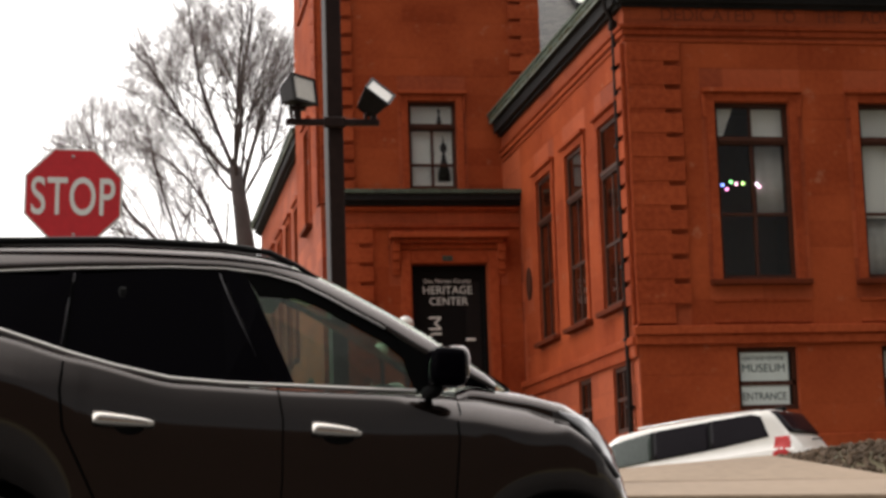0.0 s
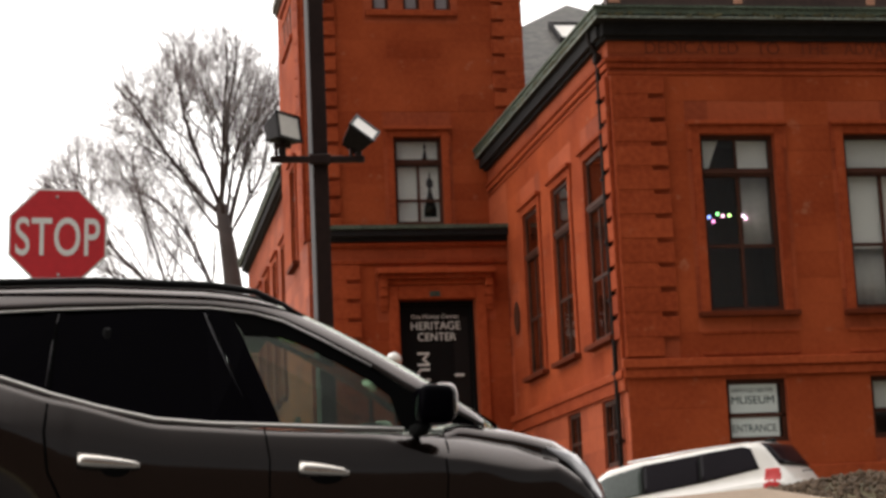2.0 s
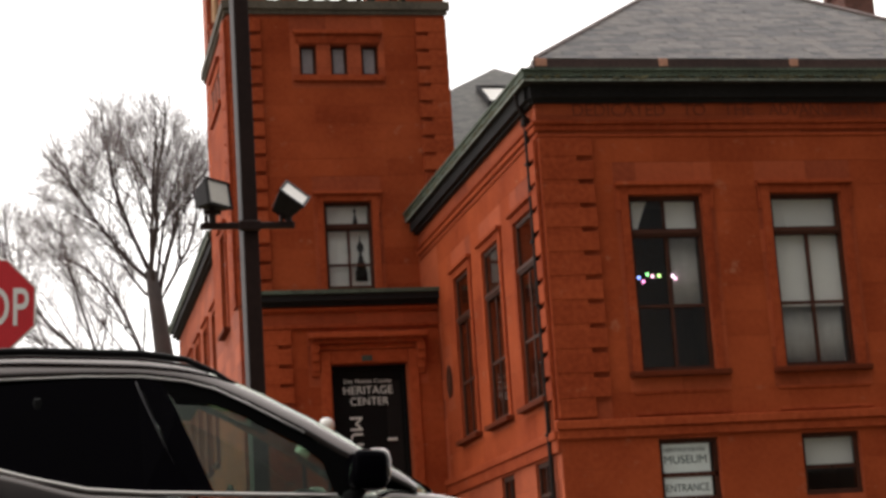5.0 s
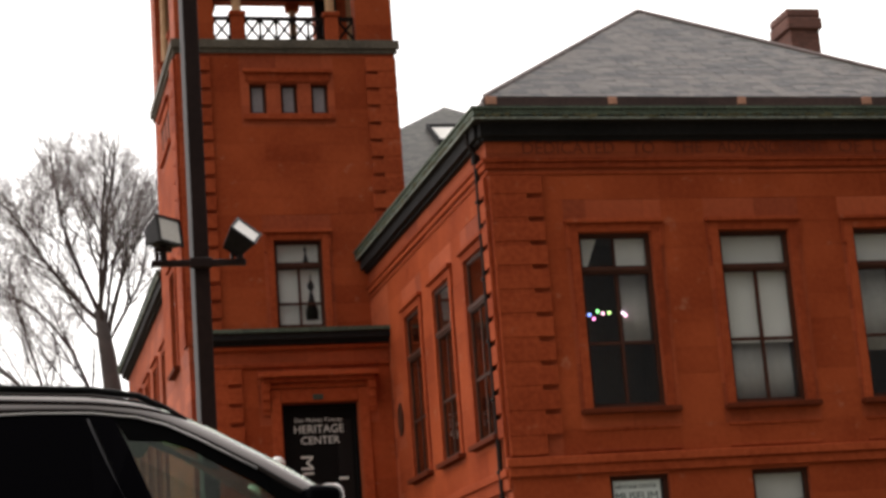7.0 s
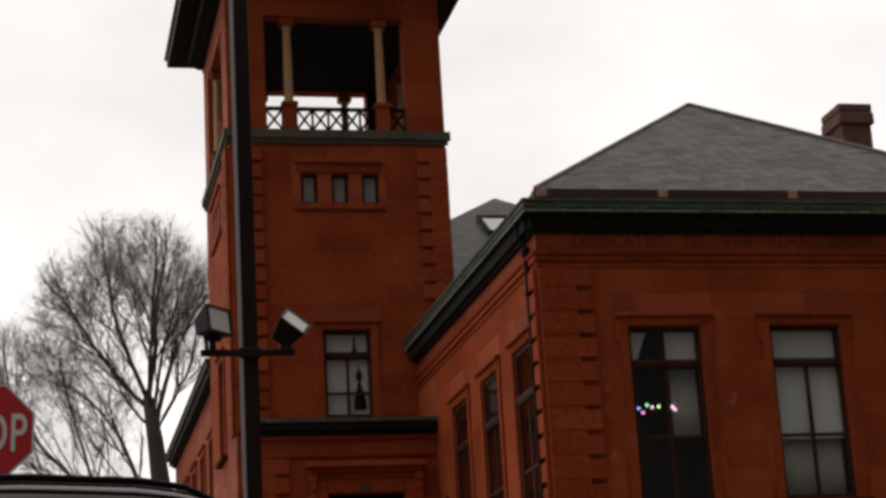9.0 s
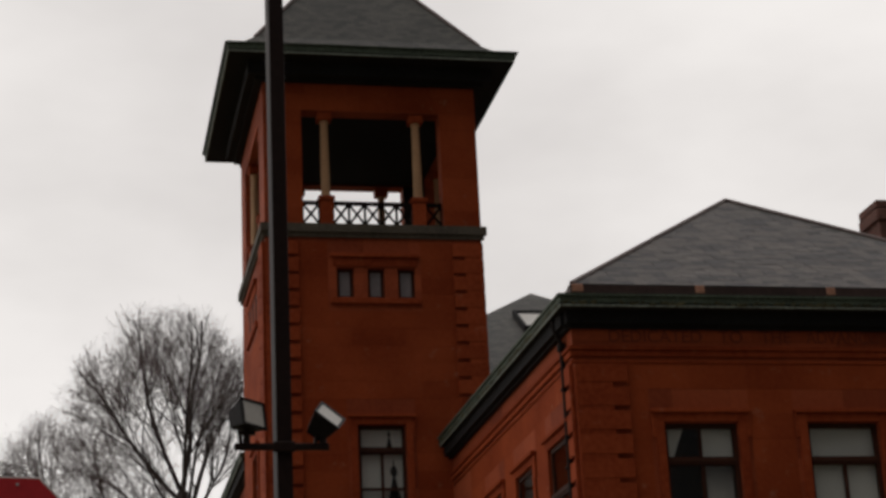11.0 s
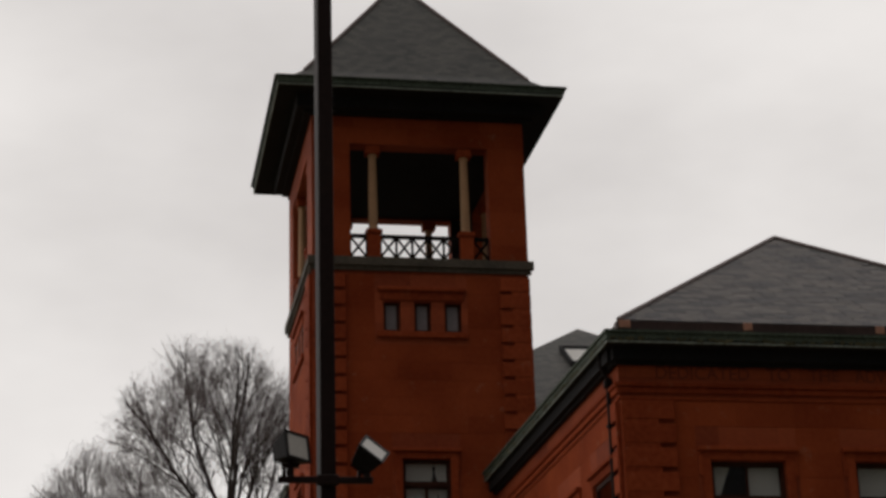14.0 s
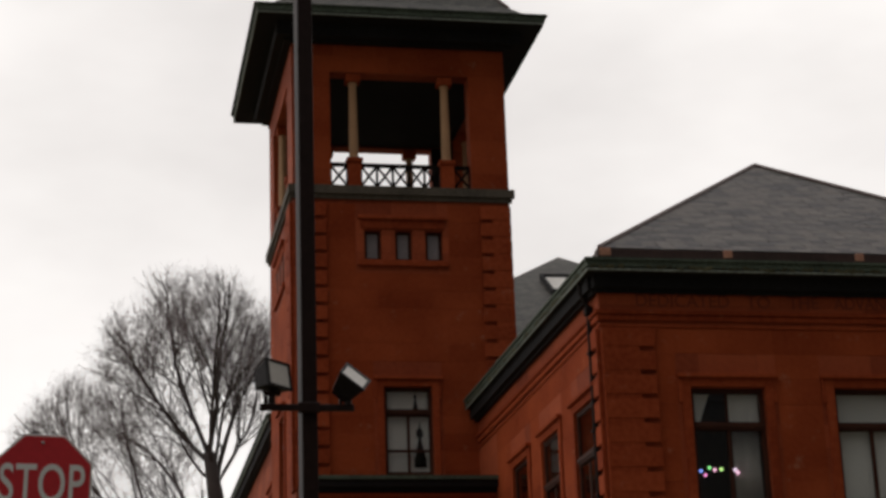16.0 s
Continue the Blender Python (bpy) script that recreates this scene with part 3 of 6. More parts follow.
part("porch_cornice", bm, CORNICE, museum, "dark porch cornice")
bm = bmesh.new()
box(bm, 5.06, 9.40, 42.26, 44.35, 8.00, 8.09)
part("porch_gutter", bm, COPPER, museum, "verdigris copper porch roof")
band(PFRONT, 5.12, 9.40, 7.22, 7.32, 0.07, "porch_band")
band(PFRONT, 5.12, 9.40, 7.62, 7.72, 0.10, "porch_band")


def quoins(face, u_out, u_in, z0, z1, pitch, gap, sign):
    """Toothed corner stones: each a block of its own over a narrower strip."""
    strip = u_in - sign * 0.30
    lo, hi = sorted((u_out, strip))
    band(face, lo, hi, z0, z1, 0.078, "corner_strip")
    k = int((z1 - z0) / pitch)
    a, b = sorted((u_out - sign * 0.002, u_in))
    for i in range(k):
        z = z1 - (i + 1) * pitch + gap
        part("quoin", face.soft(a, b, 0.079, 0.088, z, z + pitch - gap, 0.004), STONE_TRIM, museum)
        # the tooth that reaches past the strip
        t0, t1 = sorted((strip + sign * 0.002, u_in))
        part("quoin_tooth", face.soft(t0, t1, 0.002, 0.078, z, z + pitch - gap, 0.008), STONE_TRIM, museum)


quoins(FRONT, 9.405, 10.43, 3.80, 9.10, 0.457, 0.10, 1)
quoins(SIDE, 33.02, 33.40, 3.80, 9.10, 0.457, 0.10, 1)
quoins(TFRONT, 10.46, 9.68, 8.12, 15.36, 0.447, 0.10, -1)
quoins(TFRONT, 4.92, 5.74, 8.12, 15.36, 0.447, 0.10, 1)
quoins(TSIDE, 44.38, 45.2, 8.12, 15.36, 0.447, 0.10, 1)
quoins(PFRONT, 5.12, 5.90, 1.0, 7.2, 0.447, 0.10, 1)


# ---- windows ----
def stone_surround(face, u0, u1, z0, z1, parent, hood=True, w=0.17):
    for n, a, b, o, c, d in (("jamb", u0 - w, u0 - 0.004, 0.05, z0, z1 + w), ("jamb", u1 + 0.004, u1 + w, 0.05, z0, z1 + w), ("lintel", u0 - 0.002, u1 + 0.002, 0.05, z1 + 0.004, z1 + w)):
        part(n, face.soft(a, b, 0.002, o, c, d, 0.006), STONE_TRIM, parent)
    if hood:
        for a, b in ((u0 - w - 0.06, u0 - w - 0.002), (u1 + w + 0.002, u1 + w + 0.06)):
            part("ear", face.soft(a, b, 0.002, 0.05, z1 - 0.30, z1 + w, 0.006), STONE_TRIM, parent)
        part("hood", face.soft(u0 - w - 0.08, u1 + w + 0.08, 0.002, 0.12, z1 + w + 0.002, z1 + w + 0.08, 0.01), STONE_TRIM, parent)


def curtain(face, u0, u1, z0, z1, parent, mat, depth, waves=5, label="hanging curtain"):
    """A hanging cloth with soft folds."""
    bm = bmesh.new()
    n = waves * 6
    rows = []
    for z in (z0, z1):
        rows.append([bm.verts.new(face.point(u0 + (u1 - u0) * i / n, -depth + 0.012 * math.sin(i * 2 * math.pi / 6), z)) for i in range(n + 1)])
        rows.append([bm.verts.new(face.point(u0 + (u1 - u0) * i / n, -depth - 0.012 + 0.012 * math.sin(i * 2 * math.pi / 6), z)) for i in range(n + 1)])
    a, b, c, d = rows
    for p, q in ((a, c), (b, d), (a, b), (c, d)):
        for i in range(n):
            bm.faces.new((p[i], p[i + 1], q[i + 1], q[i]))
    part("curtain", bm, mat, parent, label, smooth=True)


def sash_window(face, u0, u1, z0, z1, transom=None, rail=None, mullion=True, surround=True, sill=True, blinds=(), drapes=(), set_back=0.10, deep=0.09, fw=0.085, upper_mullion=False, parent=None, hood=True):
    """A timber sash window in its opening, with glass, sill, stone surround and the dark room behind."""
    bm = bmesh.new()
    d0, d1 = -set_back - deep, -set_back
    face.box(bm, u0 + 0.002, u0 + fw, d0, d1, z0 + 0.002, z1 - 0.002)
    face.box(bm, u1 - fw, u1 - 0.002, d0, d1, z0 + 0.002, z1 - 0.002)
    face.box(bm, u0 + fw, u1 - fw, d0, d1, z0 + 0.002, z0 + fw * 1.2)
    face.box(bm, u0 + fw, u1 - fw, d0, d1, z1 - fw, z1 - 0.002)
    win = part("window", bm, WINDOW_WOOD, parent or museum, "brown timber sash window")
    um = (u0 + u1) / 2
    top = z1
    def bar(name, *size):
        bm = bmesh.new()
        face.box(bm, *size)
        part(name, bm, WINDOW_WOOD, win)
    if set_back > 0.1:
        # timber lining of the reveal
        bar("lining", u0 + 0.003, u0 + 0.045, d1 + 0.001, -0.025, z0 + 0.004, z1 - 0.004)
        bar("lining", u1 - 0.060, u1 - 0.003, d1 + 0.001, -0.025, z0 + 0.004, z1 - 0.004)
        bar("lining", u0 + 0.046, u1 - 0.061, d1 + 0.001, -0.025, z1 - 0.045, z1 - 0.004)
    if transom:
        bar("transom", u0 + fw, u1 - fw, d0, d1 + 0.03, transom - 0.075, transom + 0.075)
        bar("transom_drip", u0 + 0.062, u1 - 0.062, d1 + 0.031, d1 + 0.055, transom - 0.025, transom + 0.06)
        top = transom
        if upper_mullion:
            bar("mullion", um - 0.022, um + 0.022, d0 + 0.02, d1 - 0.02, transom + 0.075, z1 - fw)
    if mullion:
        bar("mullion", um - 0.032, um + 0.032, d0 + 0.015, d1 - 0.01, z0 + fw, top - 0.07)
    if rail:
        bar("meeting_rail", u0 + fw, um - 0.033, d0 + 0.015, d1 - 0.012, rail - 0.03, rail + 0.03)
        bar("meeting_rail", um + 0.033, u1 - fw, d0 + 0.015, d1 - 0.012, rail - 0.03, rail + 0.03)
    g = bmesh.new()
    face.box(g, u0 + fw - 0.01, u1 - fw + 0.01, d0 + 0.040, d0 + 0.046, z0 + fw, top - 0.07)
    pane = part("pane", g, PANE, win, "reflecting window glass")
    pane.visible_shadow = False
    if transom:
        g = bmesh.new()
        face.box(g, u0 + fw - 0.01, u1 - fw + 0.01, d0 + 0.040, d0 + 0.046, transom + 0.07, z1 - fw + 0.01)
        pane = part("pane", g, PANE, win, "reflecting window glass")
        pane.visible_shadow = False
    if surround:
        stone_surround(face, u0, u1, z0, z1, win, hood)
    if sill:
        part("sill", face.soft(u0 - 0.24, u1 + 0.24, -0.15, 0.17, z0 - 0.105, z0 - 0.004, 0.012), SILL_STONE, win)
    # room behind: five faces, its shade put into a dark brown plaster colour
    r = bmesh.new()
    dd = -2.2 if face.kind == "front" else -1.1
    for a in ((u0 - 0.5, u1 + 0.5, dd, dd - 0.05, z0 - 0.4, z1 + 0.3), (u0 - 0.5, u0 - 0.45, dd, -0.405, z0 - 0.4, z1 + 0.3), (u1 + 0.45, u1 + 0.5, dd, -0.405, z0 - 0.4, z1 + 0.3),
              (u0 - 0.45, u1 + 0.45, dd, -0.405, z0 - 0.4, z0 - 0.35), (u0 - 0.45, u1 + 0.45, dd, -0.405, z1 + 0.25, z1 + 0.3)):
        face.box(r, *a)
    part("room_lining", r, DARK_ROOM, win, "dark box behind the window, room shade in its colour")
    for b0, b1, c0, c1 in blinds:
        part("blind", face.soft(b0, b1, d0 - 0.066, d0 - 0.056, c0, c1, 0.002), BLIND, win, "white roller blind")
    for b0, b1, c0, c1 in drapes:
        curtain(face, b0, b1, c0, c1, win, CURTAIN, set_back + 0.22, max(2, int((b1 - b0) / 0.2)))
    return win


a, b = W_FRONT[0]
sash_window(FRONT, a, b, *WIN_Z, transom=7.26, rail=5.86, upper_mullion=True, drapes=[(a + 0.86, b - 0.08, 5.89, 7.2)], blinds=[(a + 0.80, b - 0.06, 7.3, 7.9)])
# white sheet shaped like the pale reflection in the transom's left half
bm = bmesh.new()
poly_prism(bm, [(a + 0.06, 7.3), (a + 0.20, 7.3), (a + 0.32, 7.62), (a + 0.44, 7.9), (a + 0.06, 7.9)], 33.245, 33.255)
part("transom_reflection", bm, BLIND, museum, "white sheet imitating the pale reflection in the transom pane")
a, b = W_FRONT[1]
sash_window(FRONT, a, b, *WIN_Z, transom=7.26, rail=5.86, blinds=[(a + 0.05, b - 0.05, 5.80, 7.2), (a + 0.05, b - 0.05, 7.3, 7.93)], drapes=[(a + 0.08, b - 0.10, 4.7, 5.8)])
a, b = W_FRONT[2]
sash_window(FRONT, a, b, *WIN_Z, transom=7.26, rail=5.86, blinds=[(a + 0.05, b - 0.05, 7.3, 7.93)], drapes=[(a + 0.1, b - 0.1, 5.6, 7.2)])
for a, b in W_SIDE:
    sash_window(SIDE, a, b, 4.30, 7.92, transom=6.95, rail=5.55, drapes=[(a + 0.1, b - 0.6, 4.5, 6.9)], set_back=0.02, deep=0.07)
for k, (a, b) in enumerate(B_FRONT):
    sash_window(FRONT, a, b, *B_Z, rail=2.72 if k else None, mullion=False, surround=False, sill=False, blinds=[(a + 0.05, b - 0.05, 2.78, 3.3)] if k else ())
for a, b in B_SIDE:
    sash_window(SIDE, a, b, 1.9, 3.16, rail=2.55, surround=False, sill=False, set_back=0.05, deep=0.07)
a, b, c, d = T_WIN
sash_window(TFRONT, a, b, c, d, transom=10.05, rail=9.10, blinds=[(a + 0.05, b - 0.05, 8.5, 9.97), (a + 0.05, b - 0.05, 10.1, 10.62)], sill=False)
# flattened dark shapes behind the panes imitate the reflection of a steeple
for z, k in ((8.72, 1.0), (10.12, 0.42)):
    bm = bmesh.new()
    turned(bm, [(0.15 * k, 0), (0.15 * k, 0.20 * k), (0.11 * k, 0.34 * k), (0.05 * k, 0.62 * k), (0.03 * k, 0.70 * k), (0.085 * k, 0.78 * k), (0.085 * k, 0.88 * k), (0.02 * k, 0.98 * k), (0.012 * k, 1.12 * k)], (0, 0, 0), 14)
    bmesh.ops.transform(bm, matrix=Matrix.Translation((7.99 if k == 1 else 7.90, 44.578, z)) @ Matrix.Diagonal((1, 0.12, 1, 1)), verts=bm.verts)
    solo("steeple_reflection", bm, IRON, "dark turned shape imitating a steeple reflected in the tower window", "ornament", smooth=True)
a, b, c, d = TS_WIN
sash_window(TSIDE, a, b, c, d, transom=9.8, rail=9.0)
for a, b in L_WIN:
    sash_window(LEFTW, a, b, 5.2, 9.4, transom=8.6, rail=6.9)
FROSTED = material("grey_frosted_glass", (0.27, 0.25, 0.26), 0.10, vary=0.15, scale=3)


def attic_light(face, u0, u1, back=0.14):
    bm = bmesh.new()
    fw = 0.085
    d0, d1 = -back - 0.08, -back
    face.box(bm, u0 + 0.002, u0 + fw, d0, d1, 13.922, 14.688)
    face.box(bm, u1 - fw, u1 - 0.002, d0, d1, 13.922, 14.688)
    face.box(bm, u0 + fw, u1 - fw, d0, d1, 13.922, 13.99)
    face.box(bm, u0 + fw, u1 - fw, d0, d1, 14.62, 14.688)
    win = part("attic_window", bm, WINDOW_WOOD, museum, "small brown attic window")
    g = bmesh.new()
    face.box(g, u0 + fw, u1 - fw, d0 + 0.02, d1 - 0.02, 13.99, 14.62)
    part("pane", g, FROSTED, win, "grey frosted pane")


for a, b in ATTIC:
    attic_light(TFRONT, a, b)
for a, b in ATTIC_S:
    attic_light(TSIDE, a, b, 0.012)
for face, lo, hi in ((TFRONT, 6.55, 8.80), (TSIDE, 46.4, 48.7)):
    band(face, lo, hi, 14.96, 15.06, 0.10, "attic_hood")
    band(face, lo + 0.06, hi - 0.06, 14.72, 14.96, 0.035, "attic_lintel")
    band(face, lo - 0.02, hi + 0.02, 13.74, 13.90, 0.08, "attic_sill")

# sunk apron panels below the wing's windows
for a, b in W_FRONT:
    band(FRONT, a - 0.20, b + 0.20, 3.80, 3.86, 0.03, "apron_moulding")
    band(FRONT, a - 0.20, b + 0.20, 4.20, 4.26, 0.03, "apron_moulding")

# ---- the belfry: columns, pedestals and railings on four sides ----
def column(face, u):
    bm = bmesh.new()
    x, y, _ = face.point(u, -0.20, 0)
    turned(bm, [(0.155, 16.62), (0.155, 16.67), (0.12, 16.70), (0.115, 17.4), (0.098, 18.62), (0.12, 18.66), (0.12, 18.70)], (x, y, 0), 16)
    col = part("belfry_column", bm, CREAM_STONE, museum, "buff stone belfry column", smooth=False)
    part("capital", face.soft(u - 0.19, u + 0.19, -0.36, -0.04, 18.70, 18.925, 0.02), STONE_TRIM, col)
    part("pedestal", face.soft(u - 0.17, u + 0.17, -0.37, -0.03, 15.83, 16.50, 0.012), STONE_TRIM, col)
    part("pedestal_cap", face.soft(u - 0.21, u + 0.21, -0.41, 0.01, 16.50, 16.62, 0.015), STONE_TRIM, col)


def railing(face, u0, u1):
    bm = bmesh.new()
    face.box(bm, u0, u1, -0.23, -0.17, 15.86, 15.93)
    rail = part("railing", bm, IRON, museum, "black iron railing of crossed bars")
    part("top_rail", face.soft(u0, u1, -0.23, -0.17, 16.42, 16.53, 0.008), IRON, rail)
    n = max(1, round((u1 - u0) / 0.42))
    w = (u1 - u0) / n
    for i in range(n + 1):
        c = u0 + i * w
        part("upright", face.soft(max(u0, c - 0.032), min(u1, c + 0.032), -0.22, -0.18, 15.932, 16.438, 0.003), IRON, rail)
    for i in range(n):
        a, b = u0 + i * w + 0.03, u0 + (i + 1) * w - 0.03
        for p, q in (((a, 15.95), (b, 16.42)), ((a, 16.42), (b, 15.95))):
            bm = bmesh.new()
            tube(bm, [face.point(p[0], -0.2, p[1]), face.point(q[0], -0.2, q[1])], 0.033, 4)
            part("cross_bar", bm, IRON, rail)


for face, (lo, hi) in ((TFRONT, (5.90, 9.50)), (TBACK, (5.90, 9.50)), (TSIDE, (45.45, 49.10)), (TRIGHT, (45.45, 49.10))):
    c1, c2 = lo + 0.61, hi - 0.60
    column(face, c1)
    column(face, c2)
    railing(face, lo + 0.005, c1 - 0.175)
    railing(face, c1 + 0.175, c2 - 0.175)
    railing(face, c2 + 0.175, hi - 0.005)


# ---- lettering ----
def lettering(name, text, size, m, mat, parent, width=None, depth=0.004, spacing=1.0, bold=0.0):
    """Raised letters from the built-in font as one mesh, standing in the plane of m (x right, y up), fitted to a width."""
    cu = bpy.data.curves.new(name, "FONT")
    cu.body, cu.size, cu.extrude, cu.align_x, cu.align_y, cu.space_character = text, size, depth, "CENTER", "CENTER", spacing
    cu.offset = bold
    tmp = bpy.data.objects.new(name, cu)
    scene.collection.objects.link(tmp)
    dg = bpy.context.evaluated_depsgraph_get()
    me = bpy.data.meshes.new_from_object(tmp.evaluated_get(dg))
    bpy.data.objects.remove(tmp)
    me.materials.clear()
    me.materials.append(mat)
    xs = [v.co.x for v in me.vertices]
    ys = [v.co.y for v in me.vertices]
    mid, midy = (max(xs) + min(xs)) / 2, (max(ys) + min(ys)) / 2
    k = width / (max(xs) - min(xs)) if width else 1.0
    me.transform(m @ Matrix.Diagonal((k, 1, 1, 1)) @ Matrix.Translation((-mid, -midy, 0)))
    # each letter is a piece of its own
    bm = bmesh.new()
    bm.from_mesh(me)
    bmesh.ops.remove_doubles(bm, verts=bm.verts, dist=1e-5)
    left, pieces = set(bm.faces), []
    while left:
        pile, isle = [left.pop()], []
        while pile:
            f = pile.pop()
            isle.append(f)
            for e in f.edges:
                for g in e.link_faces:
                    if g in left:
                        left.remove(g)
                        pile.append(g)
        vs = list({v for f in isle for v in f.verts})
        at = {v: i for i, v in enumerate(vs)}
        one = bpy.data.meshes.new("letter")
        one.from_pydata([tuple(v.co) for v in vs], [], [[at[v] for v in f.verts] for f in isle])
        one.materials.append(mat)
        pieces.append(one)
    bm.free()
    for piece in pieces:
        ob = new("letter", piece)
        HOME[ob] = Matrix()
        ob.parent = parent
        ob.matrix_parent_inverse = HOME.get(parent, Matrix()).inverted()


def upright(x, y, z, turn=0):
    """A plane that faces -y; turn: degrees it is rolled clockwise as seen."""
    return Matrix.Translation((x, y, z)) @ Matrix.Rotation(radians(90), 4, "X") @ Matrix.Rotation(radians(-turn), 4, "Z")


# inscription on the frieze: shade of the cut letters put into a darker stone colour
INSCRIPTION_SHADE = material("shadowed_inscription", (0.20, 0.038, 0.013), 0.9, vary=0.2, scale=3)
for word, a, b in (("DEDICATED", 10.14, 11.98), ("TO", 12.33, 12.80), ("THE", 13.17, 13.78), ("ADVANCEMENT", 14.10, 16.36), ("OF", 16.68, 17.16), ("L", 17.42, 17.60)):
    lettering("inscription", word, 0.34, upright((a + b) / 2, 32.996, 9.655), INSCRIPTION_SHADE, museum, b - a, 0.012)

# ---- entrance door and its hood ----
door = part("entrance_door", PFRONT.soft(DOOR[0] + 0.01, DOOR[1] - 0.01, -0.34, -0.28, 1.21, 6.36, 0.01), BLACK_PAINT, museum, "black entrance door with white lettering")
bm = bmesh.new()
for a, b in ((DOOR[0] + 0.01, DOOR[0] + 0.08), (DOOR[1] - 0.08, DOOR[1] - 0.01)):
    PFRONT.box(bm, a, b, -0.28, -0.2, 1.21, 6.36)
PFRONT.box(bm, DOOR[0] + 0.08, DOOR[1] - 0.08, -0.28, -0.2, 6.28, 6.36)
part("door_frame", bm, BLACK_PAINT, door)
part("door_leaf", PFRONT.soft(8.10, 8.44, -0.282, -0.277, 1.4, 6.0, 0.001), material("dark_glossy_leaf", (0.009, 0.008, 0.008), 0.4, vary=0.2, scale=4, spec=0.2), door)
DY = 42.60 + 0.272
lettering("door_lettering", "Des Moines County", 0.13, upright(7.68, DY, 6.00), WHITE_PAINT, door, 1.12)
lettering("door_lettering", "HERITAGE", 0.265, upright(7.68, DY, 5.80), WHITE_PAINT, door, 1.16)
lettering("door_lettering", "CENTER", 0.255, upright(7.70, DY, 5.54), WHITE_PAINT, door, 0.90)
lettering("door_lettering", "MUSEUM", 0.42, upright(7.36, DY, 4.25, 90), WHITE_PAINT, door, 1.85)
part("door_pull", PFRONT.soft(8.08, 8.30, -0.262, -0.22, 4.60, 4.66, 0.008), WHITE_PAINT, door, "pale door bar")
band(PFRONT, 6.28, 9.06, 6.96, 7.08, 0.30, "door_hood")
band(PFRONT, 6.36, 8.98, 6.84, 6.96, 0.20, "door_hood")
band(PFRONT, 6.44, 8.90, 6.72, 6.84, 0.08, "door_hood")
for u in (6.34, 8.82):
    bm = bmesh.new()
    for d, z0, z1 in ((0.18, 6.66, 6.84), (0.14, 6.46, 6.66), (0.09, 6.24, 6.46), (0.05, 6.12, 6.24)):
        PFRONT.box(bm, u, u + 0.18, 0.002, d, z0, z1)
    part("door_console", bm, STONE_TRIM, museum, "carved stone door bracket")
for a, b in ((6.54, 6.78), (8.61, 8.85)):
    band(PFRONT, a, b, 1.2, 6.70, 0.06, "door_jamb")
band(PFRONT, 6.782, 8.608, 6.39, 6.70, 0.05, "door_lintel")
plate = part("number_plate", PFRONT.soft(7.52, 7.76, 0.052, 0.075, 6.44, 6.56, 0.006), material("green_plate", (0.02, 0.06, 0.045), 0.4, vary=0.1, scale=5), museum, "small green plate with pale bars")
bm = bmesh.new()
PFRONT.box(bm, 7.56, 7.72, 0.076, 0.08, 6.48, 6.52)
part("bar", bm, BELT_STONE, plate)
# oval plaque on the wing's side wall
bm = bmesh.new()
turned(bm, [(0.30, 0.0), (0.34, 0.02), (0.34, 0.05), (0.25, 0.06), (0.22, 0.035)], (0, 0, 0), 24)
bmesh.ops.transform(bm, matrix=Matrix.Translation((9.40, 41.78, 5.78)) @ Matrix.Rotation(radians(-90), 4, "Y") @ Matrix.Diagonal((1.12, 0.74, 0.6, 1)), verts=bm.verts)
part("oval_plaque", bm, WINDOW_WOOD, museum, "dark round wall plaque", smooth=False)

# signs in the basement window
for z0, z1, lines in ((2.74, 3.27, (("HERITAGE CENTER", 0.10, 3.16, 0.80), ("MUSEUM", 0.21, 2.98, 0.82))), (2.24, 2.66, (("ENTRANCE", 0.20, 2.46, 0.84),))):
    sg = part("window_sign", FRONT.soft(11.32, 12.28, -0.135, -0.12, z0, z1, 0.003), SIGN_BOARD, museum, "pale window sign with dark lettering")
    for text, size, z, w in lines:
        lettering("sign_lettering", text, size, upright(11.80, 33.117, z), DARK_LETTER, sg, w, 0.002)
bm = bmesh.new()
FRONT.box(bm, 11.28, 12.42, -0.15, -0.10, 2.66, 2.74)
part("sign_rail", bm, WINDOW_WOOD, museum)

# coloured bulbs of a string of lights inside the first window
wire = thing("string_lights", (11.5, 33.25, 6.35), "string of small coloured lights inside a window", "string lights")
pts = [(11.25, 6.44), (11.33, 6.36), (11.42, 6.50), (11.52, 6.46), (11.65, 6.47), (11.92, 6.46), (11.97, 6.41)]
cols = [(0.25, 0.35, 1.0), (1.0, 0.3, 0.65), (0.3, 1.0, 0.3), (1.0, 0.5, 0.7), (0.6, 1.0, 0.3), (1.0, 0.75, 0.95), (1.0, 0.55, 0.75)]
bm = bmesh.new()
tube(bm, [(x, 33.255, z + 0.02) for x, z in pts], 0.006, 4)
part("wire", bm, IRON, wire)
for (x, z), c in zip(pts, cols):
    bm = bmesh.new()
    bmesh.ops.create_icosphere(bm, subdivisions=2, radius=0.034, matrix=Matrix.Translation((x, 33.245, z)))
    part("bulb", bm, glow("coloured_bulb", c, 1.7), wire, "small glowing coloured bulb")

# ---- downspout at the wing's corner ----
bm = bmesh.new()
tube(bm, [(9.18, 33.46, 10.09), (9.20, 33.46, 9.90), (9.33, 33.46, 9.62), (9.33, 33.46, 9.3), (9.325, 33.46, 0.3)], 0.05, 8)
spout = part("downspout", bm, IRON, museum, "black iron downspout")
part("rain_head", soft_box(9.25, 9.40, 33.37, 33.55, 9.46, 9.64, 0.03), IRON, spout)
